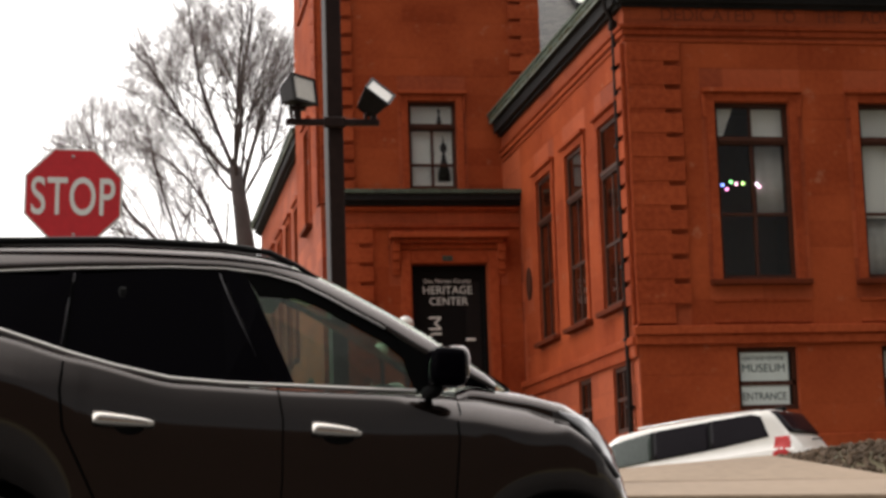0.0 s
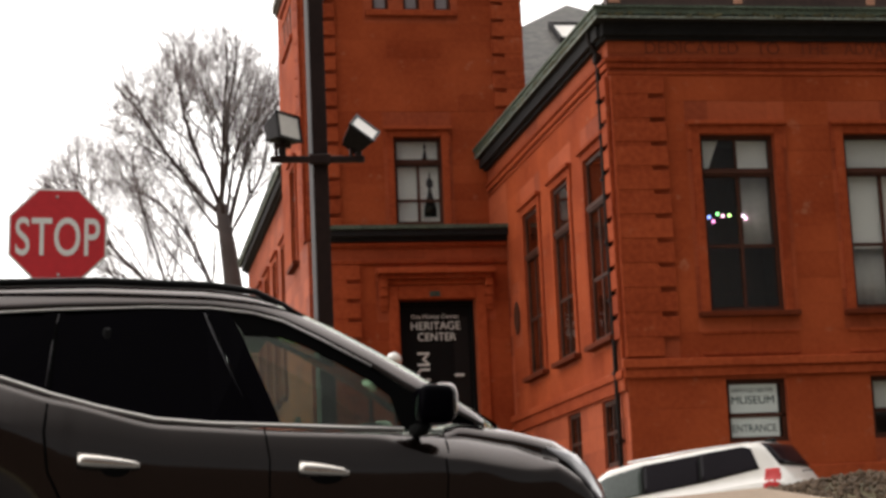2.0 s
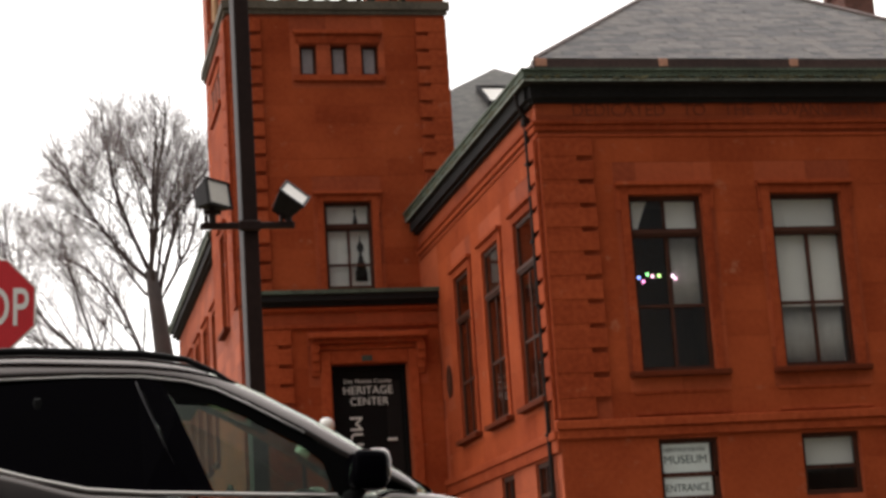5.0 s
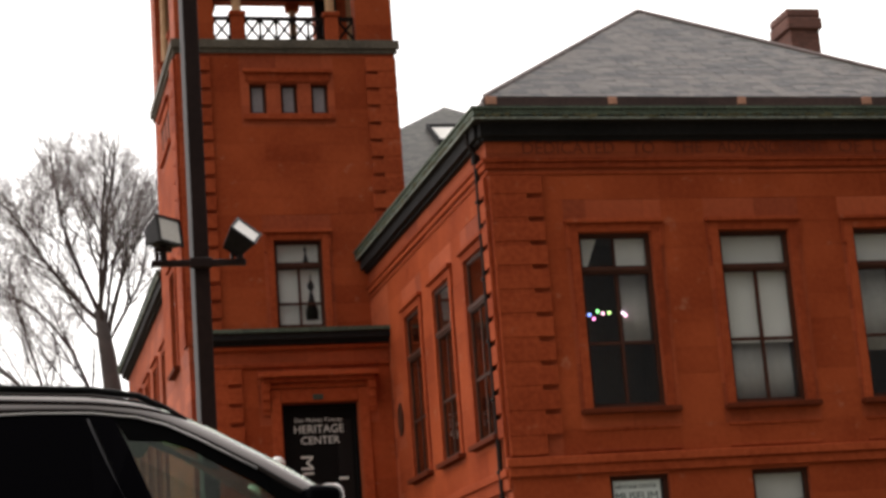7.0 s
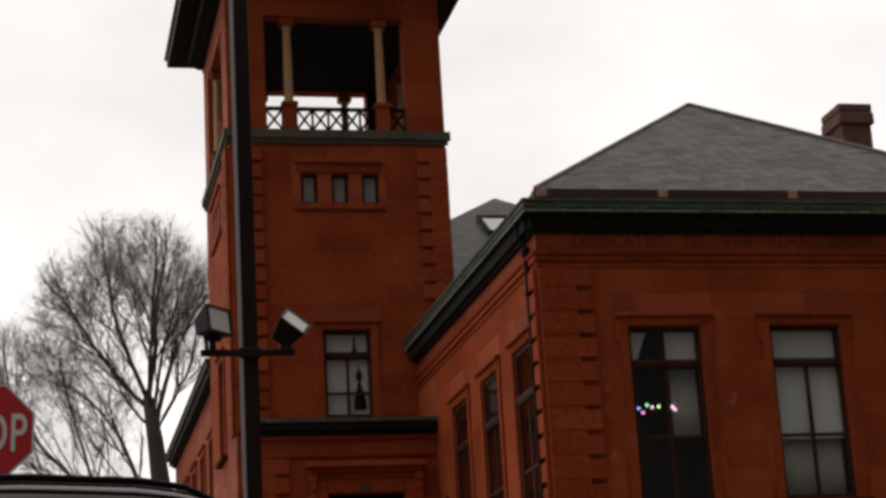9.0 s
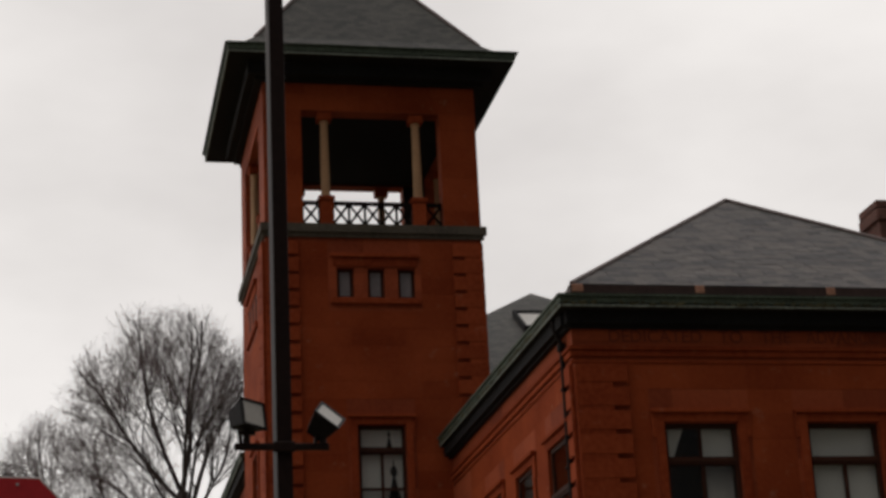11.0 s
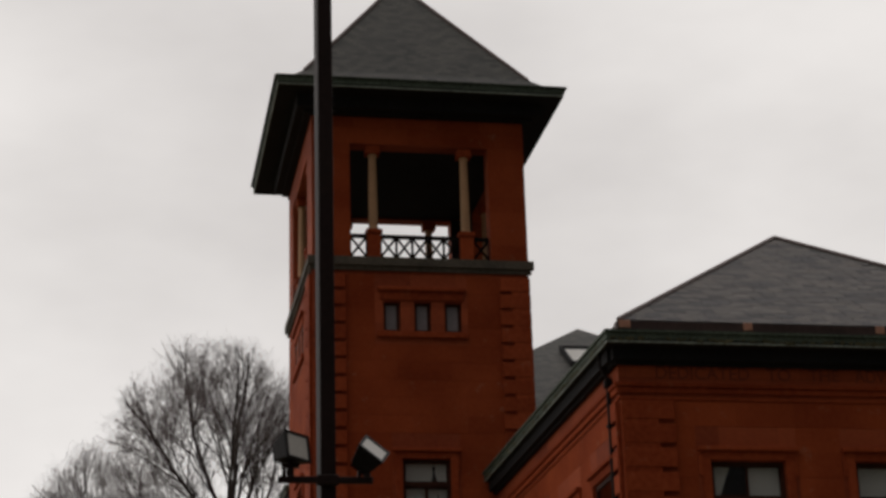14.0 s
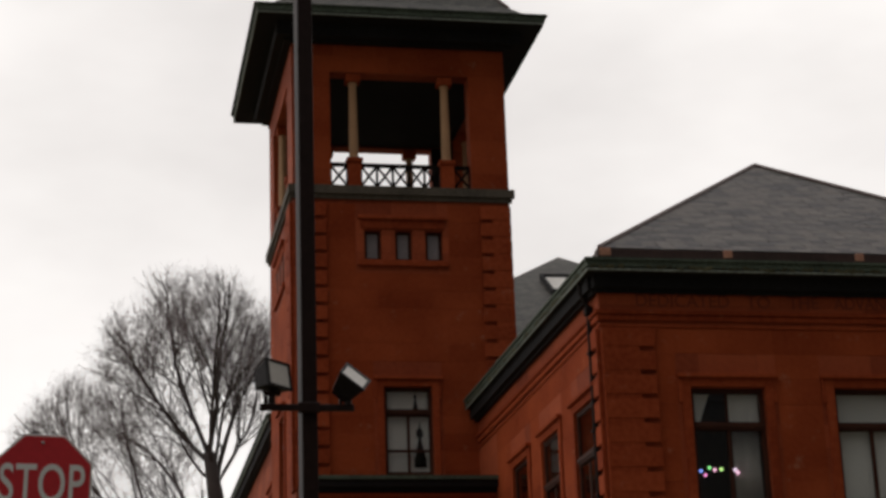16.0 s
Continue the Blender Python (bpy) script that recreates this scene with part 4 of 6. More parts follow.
for z in (8.7, 7.2, 6.0, 4.9, 3.55, 2.3):
    part("bracket", soft_box(9.265, 9.40, 33.38, 33.54, z, z + 0.06, 0.008), IRON, spout)

# ---- stop sign ----
RED = material("red_sign_sheeting", (0.56, 0.022, 0.030), 0.45, vary=0.12, scale=4)
STEEL = material("galvanised_steel", (0.42, 0.42, 0.41), 0.45, metal=0.7, vary=0.2, scale=6)
SX, SY, SZ = -0.315, 14.5, 2.715
stop = thing("stop_sign", (SX, SY + 0.05, height(SX, SY)), "red octagonal stop sign on a steel post", "stop sign")


def octagon(bm, r, y0, y1, turn=0):
    vs = [[bm.verts.new((r * math.cos(radians(22.5 + 45 * i + turn)), y, r * math.sin(radians(22.5 + 45 * i + turn)))) for i in range(8)] for y in (y0, y1)]
    bm.faces.new(vs[0][::-1])
    bm.faces.new(vs[1])
    for i in range(8):
        bm.faces.new((vs[0][i], vs[0][(i + 1) % 8], vs[1][(i + 1) % 8], vs[1][i]))
    bmesh.ops.transform(bm, matrix=Matrix.Translation((SX, SY, SZ)), verts=bm.verts)


R8 = 0.372 / math.cos(radians(22.5))
bm = bmesh.new()
octagon(bm, R8, -0.001, 0.004, -2)
rim = part("sign_plate", bm, WHITE_PAINT, stop, "white-edged octagonal plate")
bm = bmesh.new()
octagon(bm, R8 * 0.955, -0.004, -0.0015, -2)
part("sign_face", bm, RED, stop, "red reflective face")
lettering("sign_lettering", "STOP", 0.415, upright(SX, SY - 0.006, SZ - 0.005, 1.5), WHITE_PAINT, stop, 0.635, 0.0015, spacing=1.04, bold=0.004)
for z in (0.305, -0.305):
    bm = bmesh.new()
    turned(bm, [(0.012, 0), (0.012, 0.008), (0.007, 0.011)], (0, 0, 0), 10)
    bmesh.ops.transform(bm, matrix=Matrix.Translation((SX, SY - 0.004, SZ + z)) @ Matrix.Rotation(radians(90), 4, "X"), verts=bm.verts)
    part("bolt", bm, STEEL, stop)
bm = bmesh.new()
box(bm, SX - 0.03, SX + 0.03, SY + 0.006, SY + 0.04, height(SX, SY) - 0.2, SZ + 0.3)
part("post", bm, STEEL, stop, "galvanised steel post")

# ---- light pole with two floodlights ----
PX, PYY = 1.772, 15.0
pole = thing("light_pole", (PX, PYY, height(PX, PYY)), "dark bronze square light pole carrying a crossarm with two floodlights", "light pole")
bm = soft_box(-0.066, 0.066, -0.066, 0.066, height(PX, PYY), 9.6, 0.008, 2)
bmesh.ops.transform(bm, matrix=Matrix.Translation((PX, PYY, 0)) @ Matrix.Rotation(radians(9), 4, "Z"), verts=bm.verts)
part("shaft", bm, BRONZE, pole)
part("base_plate", soft_box(PX - 0.16, PX + 0.16, PYY - 0.16, PYY + 0.16, height(PX, PYY) - 0.05, height(PX, PYY) + 0.04, 0.01), BRONZE, pole)
part("crossarm", soft_box(1.37, 2.14, PYY - 0.112, PYY - 0.070, 3.375, 3.43, 0.008), BRONZE, pole)
part("arm_clamp", soft_box(PX - 0.09, PX + 0.09, PYY - 0.118, PYY - 0.066, 3.36, 3.445, 0.008), BRONZE, pole)
LENS = material("floodlight_lens", (0.55, 0.52, 0.47), 0.12, vary=0.12, scale=8)
HOUSING = material("dark_bronze_housing", (0.014, 0.011, 0.011), 0.5, vary=0.4, scale=6, spec=0.12)


def floodlight(x, m):
    lamp = thing("floodlight", (x, PYY - 0.09, 3.43), "weathered square floodlight tilted on a crossarm", "floodlight", "floodlights on the pole")
    bm = bmesh.new()
    front, back = 0.145, 0.118
    a = [bm.verts.new((sx * front, -0.08, sz * front * 0.92)) for sx, sz in ((-1, -1), (1, -1), (1, 1), (-1, 1))]
    b = [bm.verts.new((sx * back, 0.10, sz * back * 0.8)) for sx, sz in ((-1, -1), (1, -1), (1, 1), (-1, 1))]
    bm.faces.new(a[::-1])
    bm.faces.new(b)
    for i in range(4):
        j = (i + 1) % 4
        bm.faces.new((a[i], a[j], b[j], b[i]))
    bmesh.ops.bevel(bm, geom=bm.edges[:], offset=0.012, segments=2, affect="EDGES", profile=0.5)
    bmesh.ops.transform(bm, matrix=m, verts=bm.verts)
    housing = part("housing", bm, HOUSING, lamp)
    for k in range(5):
        bm = bmesh.new()
        box(bm, -0.10 + 0.045 * k, -0.088 + 0.045 * k, 0.08, 0.135, -0.085, 0.085, m)
        part("fin", bm, HOUSING, housing)
    bm = bmesh.new()
    box(bm, -0.122, 0.122, -0.092, -0.082, -0.112, 0.112, m)
    part("lens", bm, LENS, lamp, "grey glass lens")
    bm = bmesh.new()
    for q in ((-0.15, 0.15, -0.100, -0.080, 0.112, 0.138), (-0.15, 0.15, -0.100, -0.080, -0.138, -0.112), (-0.15, -0.122, -0.100, -0.080, -0.112, 0.112), (0.122, 0.15, -0.100, -0.080, -0.112, 0.112)):
        box(bm, *q, m)
    part("lens_frame", bm, HOUSING, lamp)
    bm = bmesh.new()
    tube(bm, [(x, PYY - 0.09, 3.43), (x, PYY - 0.09, 3.56)], 0.03, 8)
    box(bm, x - 0.07, x + 0.07, PYY - 0.12, PYY - 0.06, 3.50, 3.53)
    part("yoke", bm, BRONZE, lamp)
    return lamp


floodlight(1.47, Matrix.Translation((1.475, PYY - 0.09, 3.645)) @ Matrix.Rotation(radians(38), 4, "Z") @ Matrix.Rotation(radians(-12), 4, "X") @ Matrix.Rotation(radians(4), 4, "Y") @ Matrix.Scale(0.88, 4))
back = Vector((-0.50, 0.60, -0.62)).normalized()          # the second lamp points up and away to the right
over = Vector((-0.82, 0.0, 0.57))
over = (over - back * over.dot(back)).normalized()
wide = back.cross(over)
turn = Matrix((wide, back, over)).transposed().to_4x4()
floodlight(2.09, Matrix.Translation((2.105, PYY - 0.09, 3.60)) @ turn @ Matrix.Scale(0.90, 4))
for x in (1.42, 2.03):
    part("cable_gland", soft_box(x - 0.015, x + 0.015, PYY - 0.11, PYY - 0.08, 3.43, 3.49, 0.004), BRONZE, pole)

# ---- globe lamps by the entrance ----
def globe_lamp(x, y, z):
    lamp = thing("globe_lamp", (x, y, height(x, y)), "white glass globe lamp on a dark post by the entrance", "lamp post", "globe lamps at the entrance")
    bm = bmesh.new()
    bmesh.ops.create_uvsphere(bm, u_segments=20, v_segments=12, radius=0.16, matrix=Matrix.Translation((x, y, z)))
    part("globe", bm, material("white_opal_glass", (0.82, 0.80, 0.76), 0.25, vary=0.05, scale=3), lamp, "white opal globe", smooth=True)
    bm = bmesh.new()
    turned(bm, [(0.10, 0), (0.10, 0.1), (0.045, 0.2), (0.04, z - 0.3 - height(x, y)), (0.08, z - 0.2 - height(x, y)), (0.08, z - 0.13 - height(x, y))], (x, y, height(x, y)), 12)
    part("post", bm, IRON, lamp)


globe_lamp(5.91, 38.0, 4.45)
globe_lamp(5.40, 38.0, 3.95)

# ---- concrete apron, rock bed ----
def pad(name, corners, thick, label):
    bm = bmesh.new()
    a = [bm.verts.new(p) for p in corners]
    b = [bm.verts.new((p[0], p[1], p[2] - thick)) for p in corners]
    bm.faces.new(a)
    bm.faces.new(b[::-1])
    for i in range(4):
        j = (i + 1) % 4
        bm.faces.new((a[i], b[i], b[j], a[j]))
    bmesh.ops.bevel(bm, geom=bm.edges[:], offset=0.02, segments=2, affect="EDGES", profile=0.5)
    return solo(name, bm, CONCRETE, label, "pavement", kind="structure")


pad("pavement", ((3.2, 19.6, 0.58), (7.02, 19.6, 0.815), (7.60, 17.4, 0.47), (3.2, 16.6, 0.50)), 0.6, "worn concrete apron rising to the building")
pad("pavement", ((3.2, 16.75, 0.497), (7.80, 17.55, 0.475), (9.5, 14.6, 0.20), (3.2, 14.6, 0.33)), 0.55, "worn concrete slab of the pavement")
bm = bmesh.new()
NR = 26
grid = [[bm.verts.new((7.0 + 9 * i / NR, 17.6 + 6.1 * j / 14, 0)) for i in range(NR + 1)] for j in range(15)]
def bed_z(x, y):
    edge = 6.92 + (19.6 - y) * 0.2
    up = smooth_step(0, 1.5, x - edge) * 0.17
    return 0.42 + 0.36 * smooth_step(17.5, 19.6, y) + up - 0.75 * smooth_step(20.4, 23.5, y) + 0.05 * noise.noise((x * 2.3, y * 2.3, 0))
for row in grid:
    for v in row:
        v.co.z = bed_z(v.co.x, v.co.y) - 0.09
for a, b in zip(grid, grid[1:]):
    for i in range(NR):
        bm.faces.new((a[i], a[i + 1], b[i + 1], b[i]))
solo("rock_bed", bm, SOIL, "low bank of soil under loose stones", "ground", kind="structure", smooth=True)
rng = random.Random(5)
bm = bmesh.new()
for k in range(3600):
    x, y = rng.uniform(6.85, 10.5), rng.uniform(17.7, 21.0)
    if x < 6.95 + (19.6 - y) * 0.2:
        continue
    r = rng.uniform(0.014, 0.046)
    m = Matrix.Translation((x, y, bed_z(x, y) - 0.05 + r * 0.3)) @ Euler((rng.random() * 6, rng.random() * 6, rng.random() * 6)).to_matrix().to_4x4() @ Matrix.Diagonal((1, rng.uniform(0.6, 1), rng.uniform(0.45, 0.8), 1))
    vs = bmesh.ops.create_icosphere(bm, subdivisions=1, radius=r, matrix=m)["verts"]
    for v in vs:
        v.co += Vector((rng.uniform(-1, 1), rng.uniform(-1, 1), rng.uniform(-1, 1))) * r * 0.18
ROCK = material("brown_river_stones", (0.050, 0.030, 0.016), 0.9, vary=0.8, scale=7, second=(0.105, 0.068, 0.04), stain=0.2)
solo("loose_stones", bm, ROCK, "bed of loose brown and grey stones", "stones", kind="stuff")

# ---- bare trees behind the building ----
def bare_tree(x, y, z0, foot, trunk, stems, crown, seed, label):
    """A leafless tree: trunk points, stems (height on the trunk, direction, bend, length, radius), a rounded crown that the shoots fill unevenly."""
    rng = random.Random(seed)
    tree = thing("bare_tree", (x, y, z0), label, "tree")
    wood, twig = bmesh.new(), bmesh.new()
    cx0, cz0, rx0, ry0, rz0 = crown

    def grow(p, d, length, r, depth, bend=Vector()):
        n = 7 if depth == 0 else (5 if depth < 3 else (3 if depth < 5 else 2))
        pts, rad = [p.copy()], [r]
        d = d.copy()
        step = length / n
        room = rng.choice((0.72, 0.85, 0.95, 1.02, 1.16)) * rng.uniform(0.9, 1.08)
        for i in range(n):
            wob = 0.13 + 0.018 * depth
            d = (d + bend / n + Vector((rng.gauss(0, wob), rng.gauss(0, wob), rng.gauss(0, wob) + 0.035))).normalized()
            q = pts[-1] + d * step
            if depth > 0 and ((q.x - cx0) / rx0) ** 2 + ((q.y - y) / ry0) ** 2 + ((q.z - cz0) / (rz0 if q.z > cz0 else rz0 * 1.7)) ** 2 > room:
                break
            pts.append(q)
            rad.append(r * (1 - (i + 1) / n * (0.72 if depth == 0 else 0.55)))
        n = len(pts) - 1
        if n < 1:
            return
        tube(wood if depth < 3 else twig, pts, rad, 7 if depth < 2 else (5 if depth < 3 else 3))
        if depth >= 5:
            return
        kids = (13, 7, 5, 5, 3)[depth]
        for k in range(kids):
            f = rng.uniform(0.16, 1.0) if k else 1.0
            i = min(n - 1, int(f * n))
            q = pts[i].lerp(pts[i + 1], f * n - i if f < 1 else 1.0)
            here = (pts[i + 1] - pts[i]).normalized()
            ax = Vector((rng.gauss(0, 1), rng.gauss(0, 1), rng.gauss(0, 1))).normalized()
            nd = (here + here.cross(ax) * rng.uniform(0.40, 0.80 + 0.10 * depth) + Vector((0, 0, 0.06))).normalized() if k else d
            grow(q, nd, length * rng.uniform(0.40, 0.60), max(0.0042, rad[i] * (0.42 if k else 0.76)), depth + 1)

    tube(wood, [(foot, y, z0 - 0.1)] + [(px, y, pz) for px, pz, _ in trunk], [0.55] + [pr for _, _, pr in trunk], 12)
    for z, (dx, dy, dz), bend, length, r in stems:
        px = foot
        for (ax, az, _), (bx, bz, _) in zip(trunk, trunk[1:]):
            if az <= z <= bz:
                px = ax + (bx - ax) * (z - az) / (bz - az)
        grow(Vector((px, y, z)), Vector((dx, dy, dz)).normalized(), length, r * 0.68, 0, Vector(bend))
    part("trunk", wood, BARK, tree, "grey-brown trunk and limbs", smooth=True)
    part("crown", twig, TWIG, tree, "fine bare twigs")


bare_tree(5.1, 67.5, 1.1, 5.1, [(4.98, 6.0, 0.42), (4.76, 10.56, 0.34), (4.58, 12.2, 0.29), (4.34, 13.75, 0.20)], [
    (13.7, (-0.02, 0.0, 1.0), (-0.05, 0.05, 0.1), 6.4, 0.16), (13.6, (-0.62, 0.15, 1.0), (0.20, 0, 0.3), 6.3, 0.14),
    (13.3, (-0.85, -0.2, 1.0), (-0.15, 0, 0), 6.0, 0.13), (12.3, (0.10, 0.1, 1.0), (0.45, 0, 0.1), 7.2, 0.16),
    (12.3, (0.36, -0.1, 1.0), (0.15, 0, 0), 5.6, 0.12), (13.0, (-0.15, -0.5, 1.0), (-0.1, 0.2, 0.2), 6.6, 0.12),
    (12.8, (0.1, 0.55, 1.0), (0, -0.2, 0.2), 6.6, 0.12), (12.6, (-0.75, 0.4, 0.75), (0.1, 0, 0.25), 4.6, 0.09)],
    (3.75, 15.3, 4.1, 4.3, 5.3), 11, "large bare winter tree with fine twigs behind the museum")
bare_tree(4.6, 70.5, 1.1, 4.6, [(4.55, 5.0, 0.40), (4.5, 8.3, 0.30)], [
    (8.2, (-0.10, 0.1, 1.0), (-0.75, 0, -0.05), 9.2, 0.17), (8.1, (-0.62, -0.1, 0.85), (-0.05, 0, 0.25), 10.0, 0.17),
    (8.0, (-0.78, 0.25, 0.8), (-0.05, 0, 0.05), 8.6, 0.14), (8.0, (-0.9, -0.3, 0.62), (0, 0, 0.2), 8.0, 0.12)],
    (1.0, 13.2, 4.2, 4.0, 4.4), 23, "smaller bare tree leaning away from the museum")

# ---- vehicles ----
import mathutils.bvhtree

def lerp_table(tab, x):
    if x <= tab[0][0]:
        return tab[0][1:]
    for p, q in zip(tab, tab[1:]):
        if x <= q[0]:
            t = (x - p[0]) / (q[0] - p[0])
            t = t * t * (3 - 2 * t) * 0.35 + t * 0.65
            return tuple(a + (b - a) * t for a, b in zip(p[1:], q[1:]))
    return tab[-1][1:]


class Shell:
    """A car body lofted from stations along x: half width, sill height, shoulder height, roof half width, roof height; arches lift the sill."""

    def __init__(self, table, wheels, arch, haunch=0.0):
        self.table, self.wheels, self.arch, self.haunch = table, wheels, arch, haunch

    def ring(self, x):
        w, z0, zs, wt, zt = lerp_table(self.table, x)
        for c, zc in self.wheels:
            if abs(x - c) < self.arch:
                z0 = max(z0, zc + math.sqrt(self.arch ** 2 - (x - c) ** 2))
        k = self.haunch * smooth_step(1.09, 1.30, zs)
        f = smooth_step(0.62, 1.0, x) * (1 - smooth_step(1.30, 1.55, x)) if self.haunch else 0.0
        mid = min(z0 + (zs - z0) * (0.76 - 0.4 * k), zs - 0.065 - 0.085 * f)
        low = min(z0 + (zs - z0) * (0.62 + k), mid - 0.02)
        pts = [(0.0, z0), (w * 0.90, z0), (w * 0.985, z0 + 0.03), (w * (1 + 0.4 * k), z0 + (zs - z0) * 0.30), (w * (1.005 + k), low), (w * (1.0 + k * 0.9), mid), (w * (0.99 + 0.006 * f), zs - 0.035 - 0.085 * f), (w * (0.978 + 0.012 * f), zs - 0.014 - 0.085 * f), (w * (0.940 - 0.045 * f), zs)]
        if zt > zs + 0.06:
            foot = w * (0.925 - 0.045 * f)
            for g in (0.15, 0.4, 0.65, 0.85):
                pts.append((foot + (min(wt, foot) - foot) * g ** 1.25, zs + (zt - 0.07 - zs) * g))
            wt = min(wt, foot)
            pts += [(wt, zt - 0.07), (wt * 0.93, zt - 0.025), (wt * 0.72, zt), (wt * 0.4, zt + 0.018), (0.0, zt + 0.022)]
        else:
            pts += [(w * 0.80, zs + (zt - zs) * 0.5 + 0.012), (w * 0.5, zt + 0.012), (0.0, zt + 0.02)]
            for f in (0.85, 0.8, 0.75, 0.7, 0.65, 0.6):
                pts.insert(len(pts) - 2, (w * f * 0.93, zs + (zt - zs) * (0.55 + (0.85 - f)) + 0.012))
        return pts

    def side(self, x, z):
        """Half width of the outside at height z."""
        p = self.ring(x)[1:]
        for a, b in zip(p, p[1:]):
            if a[1] <= z <= b[1] and b[1] > a[1]:
                return a[0] + (b[0] - a[0]) * (z - a[1]) / (b[1] - a[1])
        return p[3][0]

    def mesh(self, xs):
        bm = bmesh.new()
        rows = []
        for x in xs:
            p = self.ring(x)
            row = [bm.verts.new((x, -y, z)) for y, z in p] + [bm.verts.new((x, y, z)) for y, z in p[-2:0:-1]]
            rows.append(row)
        for a, b in zip(rows, rows[1:]):
            if len(a) != len(b):
                raise ValueError("ring sizes differ")
            for i in range(len(a)):
                j = (i + 1) % len(a)
                bm.faces.new((a[i], a[j], b[j], b[i]))
        bm.faces.new(rows[0][::-1])
        bm.faces.new(rows[-1])
        return bm


def wheel(parent, x, y, z, r, w, rim_mat, tyre_mat, out):
    bm = bmesh.new()
    turned(bm, [(r * 0.66, -w / 2), (r * 0.92, -w / 2), (r, -w / 2 + 0.03), (r, w / 2 - 0.03), (r * 0.92, w / 2), (r * 0.66, w / 2)], (0, 0, 0), 32)
    m = Matrix.Translation((x, y, z)) @ Matrix.Rotation(radians(90), 4, "X")
    bmesh.ops.transform(bm, matrix=m, verts=bm.verts)
    tyre = part("wheel", bm, tyre_mat, parent, "black rubber tyre")
    bm = bmesh.new()
    turned(bm, [(r * 0.67, -w / 2 - 0.004), (r * 0.60, -w / 2 + 0.02), (r * 0.2, -w / 2 + 0.03), (r * 0.18, w / 2 - 0.03), (r * 0.60, w / 2 - 0.02), (r * 0.67, w / 2 + 0.004)], (0, 0, 0), 32)
    for k in range(5):
        a = 2 * math.pi * k / 5
        box(bm, r * 0.1, r * 0.62, -0.03, 0.03, -w / 2 - 0.012, w / 2 + 0.012, Matrix.Rotation(a, 4, "Z"))
    bmesh.ops.transform(bm, matrix=m, verts=bm.verts)
    part("rim", bm, rim_mat, tyre, "alloy rim")


def car_material(name, col, rough, coat=1.0, metal=0.0):
    m = material(name, col, rough, metal=metal, vary=0.06, scale=1.0)
    b = m.node_tree.nodes["Principled BSDF"]
    b.inputs["Coat Weight"].default_value = coat
    b.inputs["Coat Roughness"].default_value = 0.06
    return m


SUV_PAINT = car_material("dark_grey_metallic_paint", (0.018, 0.0115, 0.0085), 0.25, 1.0, 0.9)
SUV_PAINT.node_tree.nodes["Principled BSDF"].inputs["Coat Tint"].default_value = (1.0, 0.92, 0.88, 1)
SUV_PAINT.node_tree.nodes["Principled BSDF"].inputs["Coat IOR"].default_value = 1.60
VAN_PAINT = car_material("white_car_paint", (0.78, 0.75, 0.70), 0.4)
CHROME = material("chrome_trim", (0.78, 0.74, 0.68), 0.15, metal=1.0, vary=0.08, scale=20)
SATIN = material("satin_bright_trim", (0.42, 0.40, 0.38), 0.3, metal=0.9, vary=0.08, scale=10)
TYRE = material("black_rubber", (0.012, 0.012, 0.012), 0.8, vary=0.2, scale=10)
ALLOY = material("grey_alloy", (0.35, 0.35, 0.35), 0.35, metal=0.8, vary=0.1, scale=10)
PRIVACY = material("dark_privacy_glass", (0.0015, 0.0012, 0.002), 0.05, vary=0.1, scale=3, spec=0.012)
BLACK_TRIM = material("black_plastic_trim", (0.006, 0.006, 0.006), 0.5, vary=0.2, scale=10, spec=0.1)
EDGE = material("dull_dark_frame_edge", (0.10, 0.095, 0.10), 0.45, metal=0.5, vary=0.15, scale=10)
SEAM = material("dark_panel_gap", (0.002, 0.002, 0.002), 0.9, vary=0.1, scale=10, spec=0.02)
CLEAR = glass("clear_car_glass", (0.20, 0.31, 0.22), ior=1.38)
SCREEN = glass("clear_windscreen_glass", (0.80, 0.88, 0.80), ior=1.02)
LAMP_RED = material("red_lamp_lens", (0.50, 0.012, 0.012), 0.15, vary=0.15, scale=20)
LAMP_CLEAR = material("clear_lamp_lens", (0.30, 0.30, 0.31), 0.10, vary=0.2, scale=20)
INTERIOR = material("grey_green_dashboard", (0.10, 0.115, 0.10), 0.6, vary=0.15, scale=8)

K = 0.95
suv = new("suv")
suv.empty_display_size = 0.3
tagged(suv, "dark grey metallic SUV with chrome handles parked on the street", "car")
HOME[suv] = Matrix()
FW, RW = 1.50, -1.18
shell = Shell([
    (-2.62, 0.7, 0.28, 0.95, 0.68, 0.96), (-2.5, 0.83, 0.18, 1.24, 0.8, 1.25), (-2.2, 0.9, 0.14, 1.34, 0.86, 1.35), (-1.6, 0.93, 0.12, 1.34, 0.87, 1.35), (-1.13, 0.935, 0.12, 1.27, 0.87, 1.28),
    (-0.8, 0.935, 0.12, 1.19, 0.87, 1.2), (-0.36, 0.93, 0.12, 1.1, 0.87, 1.11), (0.2, 0.93, 0.12, 1.09, 0.87, 1.1), (0.8, 0.93, 0.12, 1.095, 0.87, 1.115), (1.05, 0.925, 0.12, 1.09, 0.86, 1.185),
    (1.3, 0.91, 0.12, 1.06, 0.82, 1.16), (1.5, 0.885, 0.13, 1, 0.8, 1.125), (1.66, 0.84, 0.14, 0.92, 0.74, 1.06), (1.78, 0.76, 0.15, 0.8, 0.62, 0.96), (1.88, 0.64, 0.18, 0.66, 0.5, 0.8), (1.95, 0.5, 0.24, 0.54, 0.4, 0.62)],
    ((FW, 0.24), (RW, 0.20)), 0.42, 0.055)
